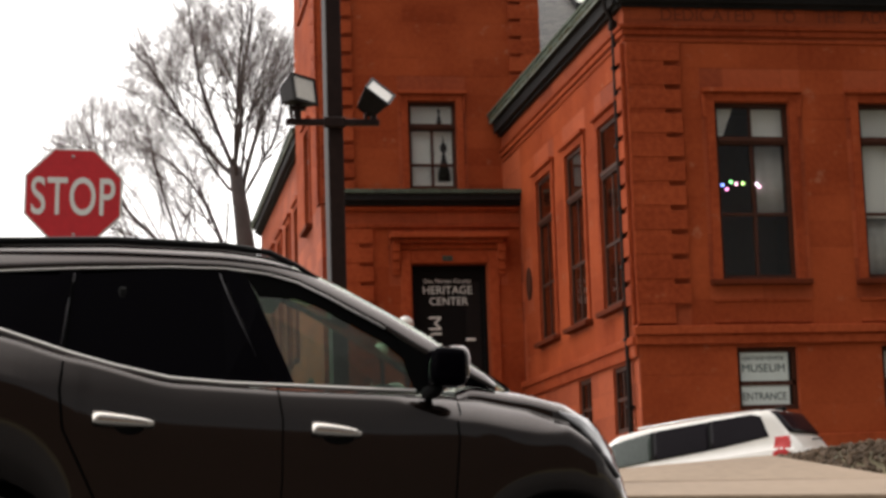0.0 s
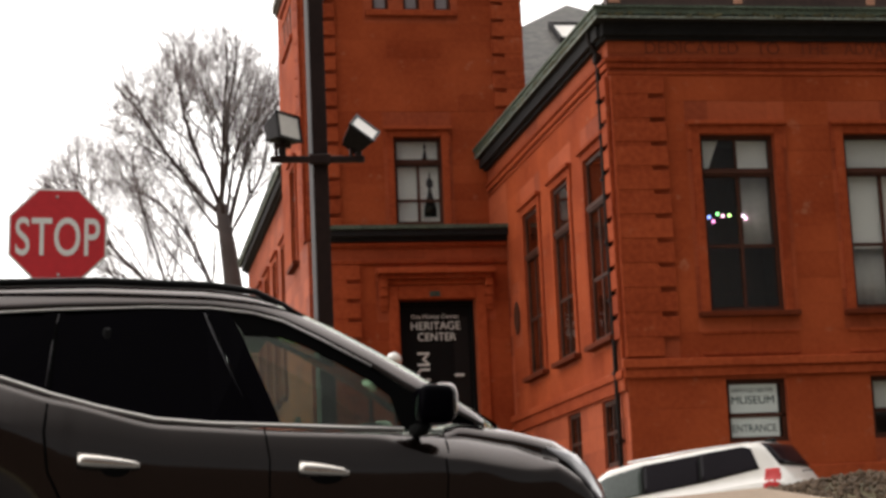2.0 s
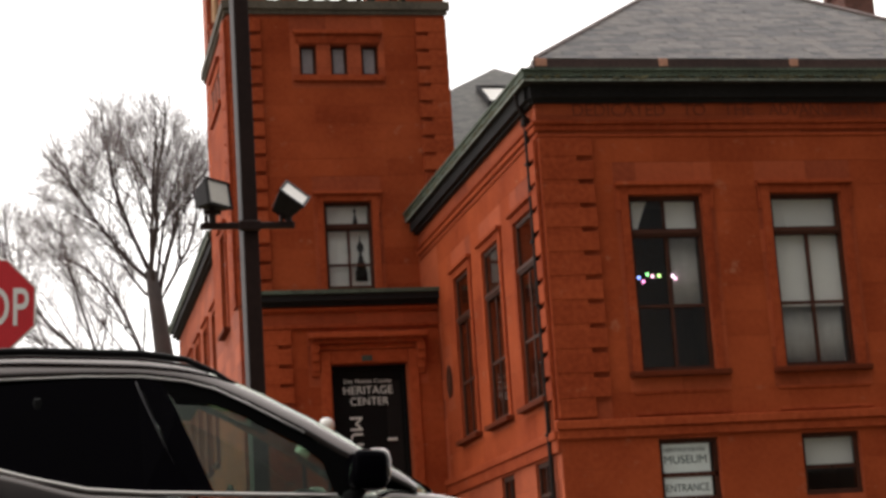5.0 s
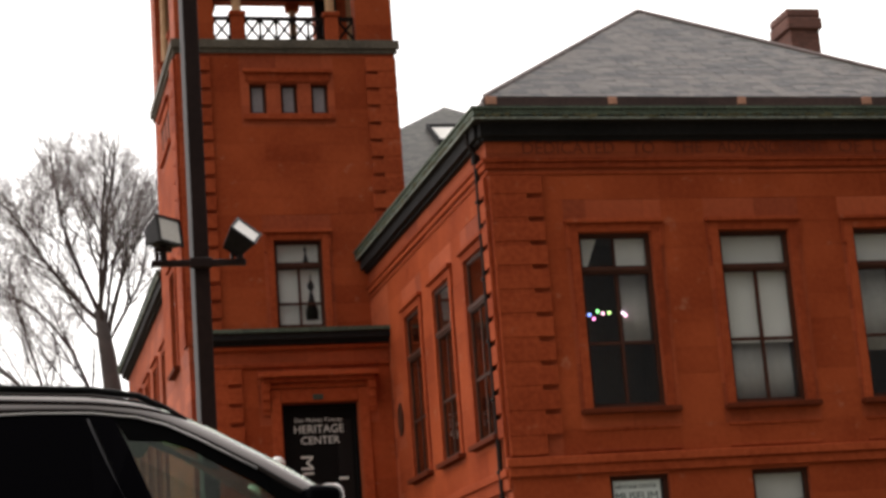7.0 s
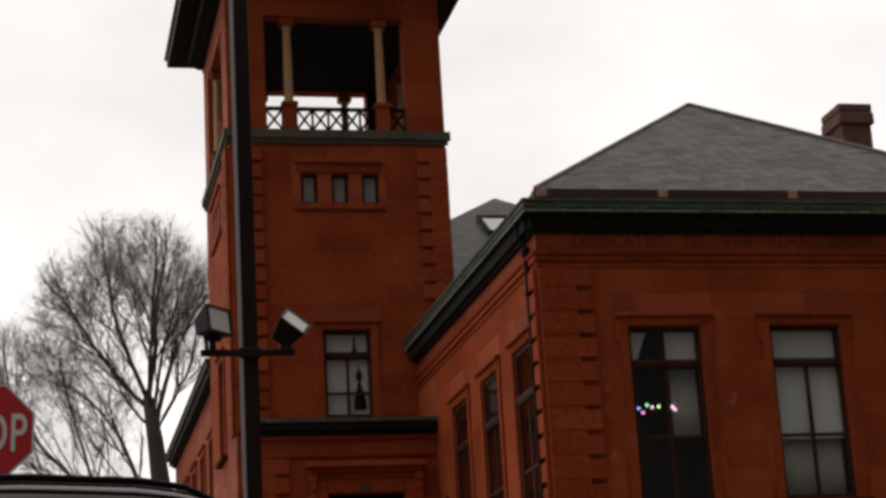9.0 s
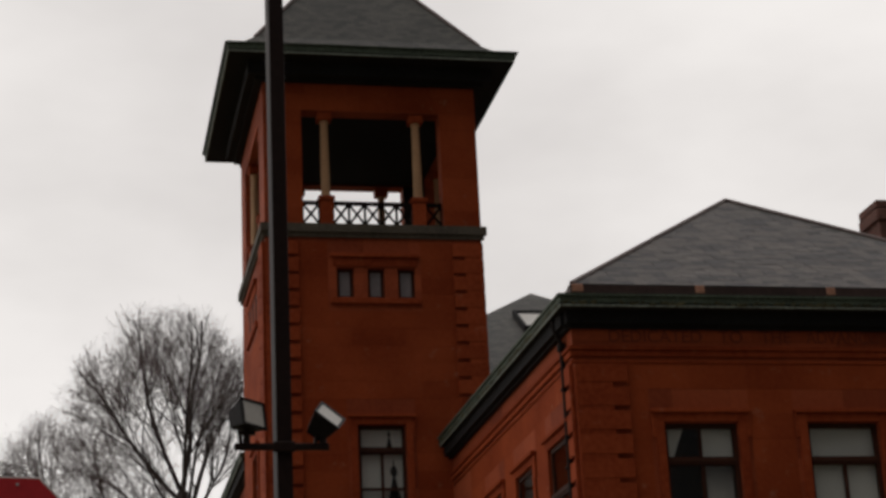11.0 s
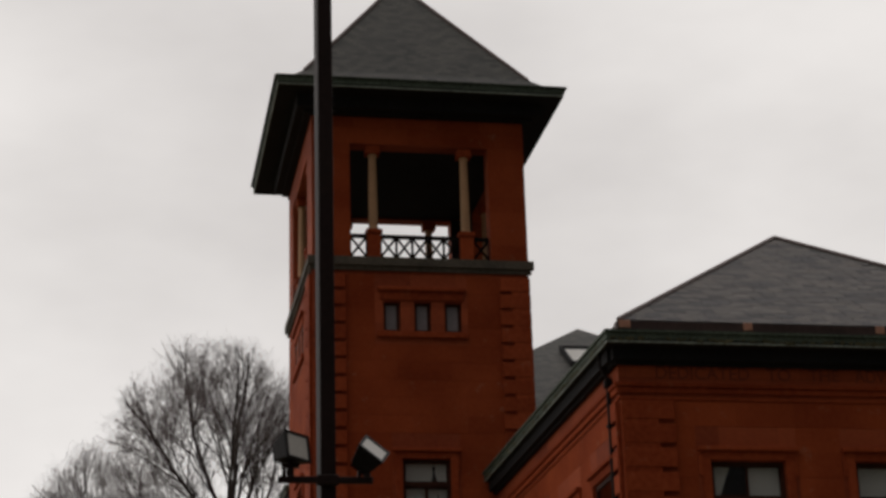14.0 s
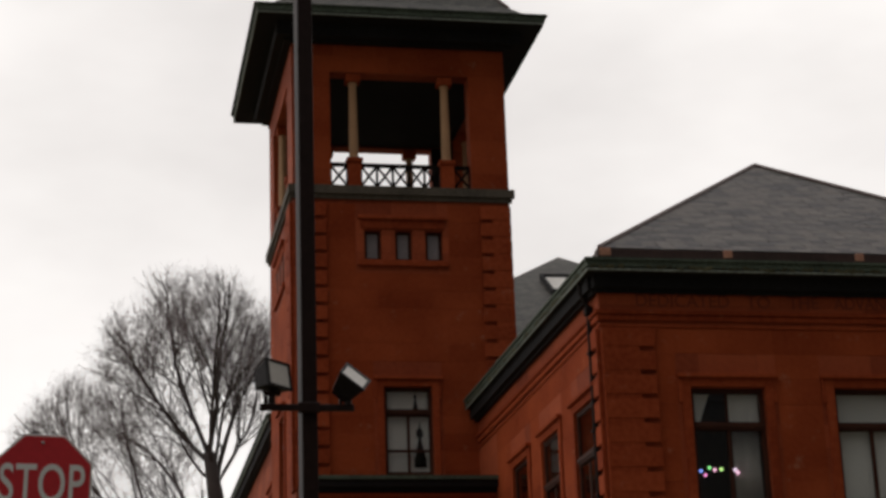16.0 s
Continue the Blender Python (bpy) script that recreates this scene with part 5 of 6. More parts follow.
xs = sorted({round(-2.62 + 0.06 * i, 3) for i in range(78)} | {round(c + s * 0.42 * math.cos(math.pi * k / 20), 4) for c in (FW, RW) for s in (1,) for k in range(21)} | {1.95})
shell_bm = shell.mesh([x for x in xs if x <= 1.95])
BODY_TREE = mathutils.bvhtree.BVHTree.FromBMesh(shell_bm)
part("body", shell_bm, SUV_PAINT, suv, "dark grey metallic body", smooth=True)


def glass_y(z, x=0.0):
    """Half width of the greenhouse at a height; it narrows towards nose and tail."""
    f = max(0.0, (z - 1.06) / 0.62)
    y = 0.865 - 0.255 * f ** 1.25
    return y - 0.10 * max(0, x - 0.25) ** 1.5 - 0.04 * max(0, -1.4 - x)


EX, EZ = -0.547, 0.339


def at_depth(x, z, y=None):
    """Carries a point of the body side's plane inwards along the sight line to the greenhouse's own depth."""
    s = (9.48 - (glass_y(z, x) if y is None else y)) / 8.55
    return EX + (x - EX) * s, EZ + (z - EZ) * s


def house_patch(name, outline, mat, lift, parent, side, thick=0.006, label=""):
    """A panel on the greenhouse's curved side, outline in x and z."""
    bm = bmesh.new()
    pts = [at_depth(x * K, z * K) for x, z in outline]
    a = [bm.verts.new((x, side * (glass_y(z, x) + lift), z)) for x, z in pts]
    b = [bm.verts.new((x, side * (glass_y(z, x) + lift - thick), z)) for x, z in pts]
    bm.faces.new(a)
    bm.faces.new(b[::-1])
    for i in range(len(pts)):
        j = (i + 1) % len(pts)
        bm.faces.new((a[i], b[i], b[j], a[j]))
    bmesh.ops.triangulate(bm, faces=[f for f in bm.faces if len(f.verts) > 4])
    return part(name, bm, mat, parent, label)


BELT = [(-1.95, 1.50), (-1.60, 1.455), (-1.19, 1.357), (-0.868, 1.266), (-0.653, 1.216), (-0.385, 1.168), (-0.116, 1.158), (0.209, 1.161), (0.50, 1.163), (0.80, 1.166)]
TOPL = [(-1.95, 1.56), (-1.60, 1.595), (-1.21, 1.638), (-0.869, 1.672), (-0.417, 1.706), (-0.147, 1.715), (0.06, 1.700), (0.20, 1.668), (0.354, 1.603), (0.637, 1.468), (0.80, 1.375)]
RAIL = [(-2.35, 1.62), (-1.95, 1.71), (-1.60, 1.755), (-1.219, 1.786), (-0.693, 1.822), (-0.153, 1.828), (0.06, 1.808), (0.18, 1.778), (0.406, 1.685), (0.69, 1.552), (0.88, 1.452), (1.12, 1.315), (1.26, 1.235)]
for side in (-1, 1):
    house_patch("rear_door_glass", [(-0.86, 1.645), (-0.42, 1.695), (-0.17, 1.70), (-0.02, 1.40), (0.12, 1.175), (-0.116, 1.172), (-0.385, 1.182), (-0.653, 1.230), (-0.868, 1.280)], PRIVACY, 0.006, suv, side, label="dark privacy glass")
    house_patch("quarter_glass", [(-0.90, 1.64), (-0.905, 1.29), (-1.19, 1.372), (-1.60, 1.468), (-1.92, 1.510), (-1.60, 1.580), (-1.21, 1.625)], PRIVACY, 0.006, suv, side, label="dark privacy glass")
    house_patch("door_pillar", [(-0.17, 1.708), (-0.06, 1.708), (0.024, 1.56), (0.215, 1.165), (0.12, 1.165), (-0.02, 1.40)], PRIVACY, 0.009, suv, side, label="gloss black pillar cover")
    house_patch("rear_pillar", [(-0.83, 1.66), (-0.93, 1.655), (-0.935, 1.285), (-0.84, 1.265)], PRIVACY, 0.0045, suv, side)
    g = house_patch("front_door_glass", [(-0.055, 1.700), (0.06, 1.690), (0.20, 1.660), (0.354, 1.595), (0.637, 1.460), (0.790, 1.355), (0.800, 1.172), (0.215, 1.170), (0.024, 1.56)], CLEAR if side < 0 else SCREEN, 0.0, suv, side, 0.004, "clear front door glass")
    g.visible_shadow = False
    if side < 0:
        # black patch laid on the glass, standing in for the dark cabin above the view
        house_patch("cabin_dark_patch", [(-0.055, 1.700), (0.06, 1.690), (0.20, 1.660), (0.354, 1.595), (0.637, 1.460), (0.790, 1.355), (0.79, 1.285), (0.62, 1.405), (0.34, 1.545), (0.20, 1.590), (0.02, 1.590)], SEAM, 0.0035, suv, side, 0.002, "black patch on the door glass imitating the dark cabin behind")
    # black window sail and A-pillar lining
    if side < 0:
        house_patch("sail_panel", [(0.69, 1.430), (0.80, 1.370), (0.92, 1.30), (0.92, 1.168), (0.795, 1.168)], SEAM, 0.008, suv, side)
    # frame above the windows up to the roof, and on down the A-pillar
    bm = bmesh.new()
    n = 48
    def along(tab, t):
        i = min(len(tab) - 2, int(t * (len(tab) - 1)))
        f = t * (len(tab) - 1) - i
        return tuple(p + (q - p) * f for p, q in zip(tab[i], tab[i + 1]))
    def z_of(tab, x):
        for p, q in zip(tab, tab[1:]):
            if p[0] <= x <= q[0]:
                return p[1] + (q[1] - p[1]) * (x - p[0]) / (q[0] - p[0])
        return tab[-1][1] if x > tab[-1][0] else tab[0][1]
    lo, hi = [], []
    for i in range(n + 1):
        x = -1.95 + (1.20 + 1.95) * i / n
        zl = z_of(TOPL, x) if x <= 0.80 else 1.375 - (x - 0.80) * 0.45
        zh = max(z_of(RAIL, x) - 0.014, zl + 0.02)
        if side > 0 and x > 0.06:
            break
        lo.append(at_depth(x * K, zl * K))
        hi.append(at_depth(x * K, zh * K))
    rings = [[bm.verts.new((x, side * (glass_y(z, x) + 0.010 + o), z)) for x, z in row] for row, o in ((lo, 0.0), ([(a[0], a[1] * 0.66 + b[1] * 0.34) for a, b in zip(lo, hi)], -0.004), ([(a[0], a[1] * 0.33 + b[1] * 0.67) for a, b in zip(lo, hi)], -0.018), (hi, -0.050))]
    for a, b in zip(rings, rings[1:]):
        for i in range(len(lo) - 1):
            bm.faces.new((a[i], a[i + 1], b[i + 1], b[i]))
    ret = bmesh.ops.extrude_face_region(bm, geom=bm.faces[:])
    for v in [q for q in ret["geom"] if isinstance(q, bmesh.types.BMVert)]:
        v.co.y -= side * 0.05
    part("roof_side", bm, SUV_PAINT, suv, smooth=True)
    bm = bmesh.new()
    inner = [[bm.verts.new((x, side * (glass_y(z, x) - 0.055 - o), z)) for x, z in row] for row, o in (([(a[0], a[1] - 0.035 - (0.025 * smooth_step(-0.25, -0.08, a[0]) * (1 - 0.55 * smooth_step(0.45, 0.8, a[0])))) for a in lo], 0.0), (hi, 0.05))]
    for i in range(len(lo) - 1):
        bm.faces.new((inner[0][i], inner[0][i + 1], inner[1][i + 1], inner[1][i]))
    ret = bmesh.ops.extrude_face_region(bm, geom=bm.faces[:])
    for v in [q for q in ret["geom"] if isinstance(q, bmesh.types.BMVert)]:
        v.co.y -= side * 0.012
    part("inner_trim", bm, SEAM, suv, "dark inner roof trim")
    # rear quarter
    house_patch("rear_quarter", [(-1.95, 1.70), (-1.95, 1.50), (-2.20, 1.40), (-2.55, 1.32), (-2.45, 1.52), (-2.35, 1.61)], SUV_PAINT, 0.008, suv, side)
    # bright strips and roof rail
    bm = bmesh.new()
    tube(bm, [(x, side * (glass_y(z, x) + 0.014), z) for x, z in (at_depth(p * K, q * K) for p, q in (BELT if side < 0 else BELT[:7]))], 0.0135, 6)
    part("belt_trim", bm, SATIN, suv, "bright belt-line trim", smooth=True)
    bm = bmesh.new()
    tube(bm, [(x, side * (glass_y(z, x) + 0.012), z) for x, z in (at_depth(p * K, q * K) for p, q in (TOPL[:-1] if side < 0 else TOPL[:5]))], 0.006, 5)
    part("window_trim", bm, SATIN, suv, "thin bright window trim", smooth=True)
    bm = bmesh.new()
    tube(bm, [(x, side * 0.58, z - 0.004) for x, z in (at_depth(p * K, q * K, 0.58) for p, q in RAIL[:7] + [(0.20, 1.752), (0.30, 1.70)])], [0.019] * 6 + [0.016, 0.012, 0.006], 8)
    part("roof_rail", bm, BLACK_TRIM, suv, "black roof rail", smooth=True)
    # door seams
    for seam in ([(-0.867, 1.645), (-0.883, 1.306), (-0.895, 1.091), (-0.869, 0.906), (-0.795, 0.764), (-0.705, 0.592), (-0.66, 0.45)], [(0.13, 1.165), (0.165, 1.0), (0.175, 0.7), (0.16, 0.4)], [(1.00, 1.15), (1.03, 0.95), (1.02, 0.6), (1.0, 0.42)]):
        bm = bmesh.new()
        pts = []
        fine = [(p[0] + (q[0] - p[0]) * i / 5, p[1] + (q[1] - p[1]) * i / 5) for p, q in zip(seam, seam[1:]) for i in range(5)] + [seam[-1]]
        for x, z in fine:
            x, z = x * K, z * K
            if z > shell.ring(x)[7][1]:
                x, z = at_depth(x, z)
                y = glass_y(z, x) + 0.010
            else:
                y = shell.side(x, z) + 0.002
            hit = BODY_TREE.ray_cast(Vector((x, 3.0, z)), Vector((0, -1, 0)))[0]
            pts.append((x, side * max(y, hit.y + 0.002 if hit else 0.0), z))
        tube(bm, pts, 0.0065 if len(seam) > 4 else 0.004, 5)
        part("door_seam", bm, SEAM, suv)
    # bright edges of the door frames
    for edge in ([(-0.860, 1.650), (-0.882, 1.50), (-0.902, 1.300)], [(-0.175, 1.690), (-0.135, 1.60), (-0.06, 1.45), (0.02, 1.30)]):
        bm = bmesh.new()
        tube(bm, [(x, side * (glass_y(z, x) + 0.011), z) for x, z in (at_depth(p * K, q * K) for p, q in edge)], [0.0032, 0.0022, 0.0014, 0.0006][:len(edge)], 5)
        part("frame_edge", bm, EDGE, suv, "thin dull edge of the door frame", smooth=True)
    # handles
    for x0, x1 in ((-0.732, -0.445), (0.305, 0.545)):
        bm = bmesh.new()
        rows = []
        for i in range(9):
            f = i / 8
            x = (x0 + (x1 - x0) * f) * K
            h = 0.033 * (1 - 0.45 * f * f)
            y = shell.side(x, 0.91) + 0.012 + 0.030 * math.sin(math.pi * min(1, 0.12 + f * 0.8))
            zc = 0.915 - 0.012 * f
            rows.append([bm.verts.new((x, side * (y + dy), zc + dz)) for dy, dz in ((0, h), (0.010, h * 0.5), (0.010, -h * 0.5), (0, -h), (-0.012, -h * 0.6), (-0.012, h * 0.6))])
        for a, b in zip(rows, rows[1:]):
            for i in range(6):
                bm.faces.new((a[i], a[(i + 1) % 6], b[(i + 1) % 6], b[i]))
        bm.faces.new(rows[0][::-1])
        bm.faces.new(rows[-1])
        hnd = part("door_handle", bm, CHROME, suv, "chrome door handle", smooth=True)
        bm = bmesh.new()
        xm = (x0 * 0.45 + x1 * 0.55) * K
        bmesh.ops.create_uvsphere(bm, u_segments=16, v_segments=8, radius=1.0, matrix=Matrix.Translation((xm, side * (shell.side(xm, 0.90) - 0.002), 0.886)) @ Matrix.Diagonal((0.080, 0.010, 0.042, 1)))
        part("handle_cup", bm, BLACK_TRIM, hnd, smooth=True)
    # mirror
    mx, mz, my = 0.925 * K, 1.285 * K, 0.99
    bm = bmesh.new()
    vs = bmesh.ops.create_uvsphere(bm, u_segments=20, v_segments=12, radius=1.0)["verts"]
    for v in vs:
        q = v.co
        q.x, q.y, q.z = [math.copysign(abs(c) ** 0.45, c) for c in q]
    bmesh.ops.transform(bm, matrix=Matrix.Translation((mx + 0.012, side * my, mz)) @ Matrix.Diagonal((0.088, 0.125, 0.092, 1)), verts=vs)
    mir = part("door_mirror", bm, PRIVACY, suv, "black door mirror", smooth=True)
    bm = bmesh.new()
    vs = bmesh.ops.create_uvsphere(bm, u_segments=20, v_segments=12, radius=1.0)["verts"]
    for v in vs:
        q = v.co
        q.x, q.y, q.z = [math.copysign(abs(c) ** 0.65, c) for c in q]
    bmesh.ops.transform(bm, matrix=Matrix.Translation((mx + 0.055, side * (my - 0.005), mz + 0.012)) @ Matrix.Diagonal((0.062, 0.122, 0.092, 1)), verts=vs)
    part("mirror_cap", bm, SUV_PAINT, mir, "grey mirror cap", smooth=True)
    bm = bmesh.new()
    tube(bm, [(0.87 * K, side * 0.86, 1.165 * K), (0.90 * K, side * 0.92, 1.18 * K), (mx, side * my, mz - 0.05)], 0.035, 8)
    part("mirror_foot", bm, BLACK_TRIM, mir, smooth=True)
    # headlight, draped on the front corner
    bm = bmesh.new()
    top = [(1.46, 1.06), (1.58, 1.045), (1.68, 0.985), (1.755, 0.90), (1.80, 0.80)]
    low = [(1.47, 1.045), (1.57, 0.985), (1.65, 0.90), (1.72, 0.82), (1.78, 0.76)]
    rows = []
    for (xa, za), (xb, zb) in zip(top, low):
        row = []
        for k in range(4):
            x, z = xa + (xb - xa) * k / 3, za + (zb - za) * k / 3
            hit = BODY_TREE.ray_cast(Vector((x, side * 3, z)), Vector((0, -side, 0)))
            y = hit[0].y if hit[0] else side * 0.6
            row.append(bm.verts.new((x + 0.006, y + side * 0.010, z + 0.004)))
        rows.append(row)
    for a, b in zip(rows, rows[1:]):
        for k in range(3):
            bm.faces.new((a[k], a[k + 1], b[k + 1], b[k]))
    ret = bmesh.ops.extrude_face_region(bm, geom=bm.faces[:])
    for v in [q for q in ret["geom"] if isinstance(q, bmesh.types.BMVert)]:
        v.co.y -= side * 0.03
    part("headlight", bm, LAMP_CLEAR, suv, "clear wrapped headlight", smooth=True)

# roof skin, windscreen and tailgate: swept from side to side
def skin(name, tab, mat, crown, inset=0.0, label=""):
    bm = bmesh.new()
    rows = []
    for x, z in tab:
        x, z = at_depth(x * K, (z - 0.012) * K)
        y = glass_y(z, x) - inset - 0.030
        rows.append([bm.verts.new((x + crown[0] * (1 - (2 * i / 12 - 1) ** 2), y * (2 * i / 12 - 1), z + crown[1] * (1 - (2 * i / 12 - 1) ** 2))) for i in range(13)])
    for a, b in zip(rows, rows[1:]):
        for i in range(12):
            bm.faces.new((a[i], a[i + 1], b[i + 1], b[i]))
    ret = bmesh.ops.extrude_face_region(bm, geom=bm.faces[:])
    for v in [q for q in ret["geom"] if isinstance(q, bmesh.types.BMVert)]:
        v.co.z -= 0.012
    return part(name, bm, mat, suv, label, smooth=True)


skin("roof", RAIL[:8], SUV_PAINT, (0.0, 0.035))
ws = skin("windscreen", RAIL[7:], SCREEN, (0.12, 0.0), label="clear raked windscreen")
ws.visible_shadow = False
skin("tailgate", [(-2.70, 1.30), (-2.50, 1.50), (-2.35, 1.62)], PRIVACY, (-0.08, 0.0), label="dark tailgate glass")
bm = bmesh.new()
box(bm, -2.3, 1.8, -0.64, 0.64, 0.09, 0.78)
part("underbody", bm, BLACK_TRIM, suv, "black underbody")
part("headliner", soft_box(-1.9, 0.20, -0.54, 0.54, 1.62, 1.65, 0.01), BLACK_TRIM, suv, "dark headliner")
part("dashboard", soft_box(0.50, 1.05, -0.78, 0.78, 1.02, 1.135, 0.03, 2), INTERIOR, suv, "grey-green dashboard")
bm = bmesh.new()
for k in range(24):
    a0, a1 = 2 * math.pi * k / 24, 2 * math.pi * (k + 1) / 24
    tube(bm, [(0.40, 0.38 + 0.18 * math.cos(a), 1.08 + 0.18 * math.sin(a)) for a in (a0, a1)], 0.014, 5)
part("steering_wheel", bm, BLACK_TRIM, suv)
for y in (-0.38, 0.38):
    seat = part("seat_back", soft_box(-0.42, -0.24, y - 0.24, y + 0.24, 0.9, 1.34, 0.06, 2), BLACK_TRIM, suv)
    part("headrest", soft_box(-0.46, -0.34, y - 0.13, y + 0.13, 1.36, 1.54, 0.04, 2), BLACK_TRIM, seat)
part("rear_bulkhead", soft_box(-0.62, -0.58, -0.70, 0.70, 0.9, 1.55, 0.01), BLACK_TRIM, suv)
for x in (FW, RW):
    for side in (-1, 1):
        wheel(suv, x, side * 0.80, 0.24 if x > 0 else 0.21, 0.36, 0.22, ALLOY, TYRE, side)
suv.matrix_basis = Matrix.Translation((0.5225, 8.55 + 0.93, -0.375)) @ Matrix.Rotation(radians(3.9), 4, "Y")

# ---- white minivan ----
van = new("minivan")
van.empty_display_size = 0.3
tagged(van, "white minivan with dark side windows parked by the museum", "car")
HOME[van] = Matrix()
vs_ = Shell([
    (-2.62, 0.84, 0.40, 0.96, 0.74, 1.06), (-2.55, 0.91, 0.34, 1.02, 0.74, 1.17), (-2.40, 0.95, 0.28, 1.07, 0.75, 1.40), (-2.24, 0.965, 0.25, 1.07, 0.77, 1.64), (-2.12, 0.97, 0.22, 1.07, 0.79, 1.735), (-1.2, 0.98, 0.20, 1.06, 0.81, 1.75), (0.0, 0.98, 0.20, 1.04, 0.80, 1.74),
    (0.55, 0.98, 0.20, 1.03, 0.78, 1.69), (0.95, 0.97, 0.20, 1.02, 0.76, 1.52), (1.45, 0.96, 0.20, 1.02, 0.76, 1.16), (1.62, 0.95, 0.20, 1.00, 0.76, 1.075), (2.1, 0.90, 0.22, 0.90, 0.70, 0.97), (2.42, 0.78, 0.26, 0.72, 0.6, 0.80), (2.55, 0.6, 0.3, 0.6, 0.5, 0.68)],
    ((1.55, 0.34), (-1.50, 0.34)), 0.40)
vx = sorted({round(-2.62 + 0.075 * i, 3) for i in range(70)} | {round(c + 0.40 * math.cos(math.pi * k / 16), 4) for c in (1.55, -1.50) for k in range(17)})
part("body", vs_.mesh([x for x in vx if -2.621 <= x <= 2.551]), VAN_PAINT, van, "white painted body", smooth=True)


def van_patch(name, outline, mat, lift, side, label="", parent=van):
    bm = bmesh.new()
    n = len(outline)
    pts = []
    for i in range(n):
        p, q = outline[i], outline[(i + 1) % n]
        for k in range(4):
            pts.append((p[0] + (q[0] - p[0]) * k / 4, p[1] + (q[1] - p[1]) * k / 4))
    cx_, cz_ = sum(p[0] for p in pts) / len(pts), sum(p[1] for p in pts) / len(pts)
    rings = []
    for f in (1.0, 0.88, 0.74, 0.55, 0.3):
        rings.append([bm.verts.new((cx_ + (x - cx_) * f, side * (vs_.side(cx_ + (x - cx_) * f, cz_ + (z - cz_) * f) + lift), cz_ + (z - cz_) * f)) for x, z in pts])
    mid = bm.verts.new((cx_, side * (vs_.side(cx_, cz_) + lift), cz_))
    base = [bm.verts.new((v.co.x, v.co.y - side * (lift + 0.01), v.co.z)) for v in rings[0]]
    m = len(pts)
    for i in range(m):
        j = (i + 1) % m
        bm.faces.new((base[i], base[j], rings[0][j], rings[0][i]))
        for p, q in zip(rings, rings[1:]):
            bm.faces.new((p[i], p[j], q[j], q[i]))
        bm.faces.new((rings[-1][i], rings[-1][j], mid))
    return part(name, bm, mat, parent, label, smooth=True)


VAN_GLASS = material("dark_van_glass", (0.012, 0.010, 0.013), 0.10, vary=0.1, scale=3, spec=0.06)
FRONT_GLASS = material("green_front_glass", (0.055, 0.07, 0.062), 0.08, vary=0.2, scale=3)
for side in (-1, 1):
    van_patch("rear_side_glass", [(-2.17, 1.27), (-1.17, 1.19), (-1.17, 1.665), (-1.90, 1.675), (-2.05, 1.62)], VAN_GLASS, 0.018, side, "dark side glass")
    van_patch("sliding_door_glass", [(-1.12, 1.19), (-0.13, 1.15), (-0.13, 1.64), (-1.12, 1.66)], VAN_GLASS, 0.018, side, "dark side glass")
    van_patch("front_door_glass", [(-0.07, 1.15), (1.36, 1.08), (1.02, 1.31), (0.62, 1.55), (-0.07, 1.63)], FRONT_GLASS, 0.018, side, "greenish front door glass")
    van_patch("pillar_cover", [(-1.175, 1.19), (-1.115, 1.19), (-1.115, 1.66), (-1.175, 1.665)], BLACK_TRIM, 0.016, side)
    van_patch("pillar_cover", [(-0.135, 1.15), (-0.065, 1.15), (-0.065, 1.63), (-0.135, 1.64)], BLACK_TRIM, 0.016, side)
    tl = van_patch("tail_lamp", [(-2.52, 0.86), (-2.22, 0.90), (-2.27, 1.25), (-2.49, 1.25)], LAMP_RED, 0.012, side, "red tail lamp")
    for x in (-1.15, -0.10):
        bm = bmesh.new()
        tube(bm, [(x, side * (vs_.side(x, z) + 0.001), z) for z in (0.3, 0.6, 0.85, 1.0)], 0.006, 4)
        part("door_seam", bm, SEAM, van)
    for x in (0.08, -0.92):
        bm = bmesh.new()
        yy = vs_.side(x, 0.93)
        box(bm, x - 0.11, x + 0.11, side * (yy - 0.005), side * (yy + 0.03), 0.915, 0.955)
        bmesh.ops.bevel(bm, geom=bm.edges[:], offset=0.008, segments=1, affect="EDGES", profile=0.5)
        part("door_handle", bm, VAN_PAINT, van)
    bm = bmesh.new()
    tube(bm, [(-2.0, side * 0.70, 1.725), (-1.0, side * 0.72, 1.755), (0.2, side * 0.71, 1.745)], 0.018, 6)
    part("roof_rail", bm, VAN_PAINT, van, smooth=True)
    bm = bmesh.new()
    vv = bmesh.ops.create_uvsphere(bm, u_segments=14, v_segments=8, radius=1.0, matrix=Matrix.Translation((1.02, side * 1.07, 1.10)) @ Matrix.Diagonal((0.07, 0.11, 0.08, 1)))
    part("door_mirror", bm, VAN_PAINT, van, smooth=True)
# tailgate glass, plate recess, wiper
bm = bmesh.new()
rows = []
for z, x, w in ((1.31, -2.512, 0.66), (1.40, -2.452, 0.665), (1.50, -2.387, 0.665), (1.60, -2.322, 0.66), (1.69, -2.262, 0.64)):
    rows.append([bm.verts.new((x + 0.02 * abs(2 * i / 8 - 1) ** 3, w * (2 * i / 8 - 1), z)) for i in range(9)])
for a, b in zip(rows, rows[1:]):
    for i in range(8):
        bm.faces.new((a[i], a[i + 1], b[i + 1], b[i]))
ret = bmesh.ops.extrude_face_region(bm, geom=bm.faces[:])
for v in [q for q in ret["geom"] if isinstance(q, bmesh.types.BMVert)]:
    v.co.x += 0.09
part("tailgate_glass", bm, VAN_GLASS, van, "dark tailgate glass", smooth=True)
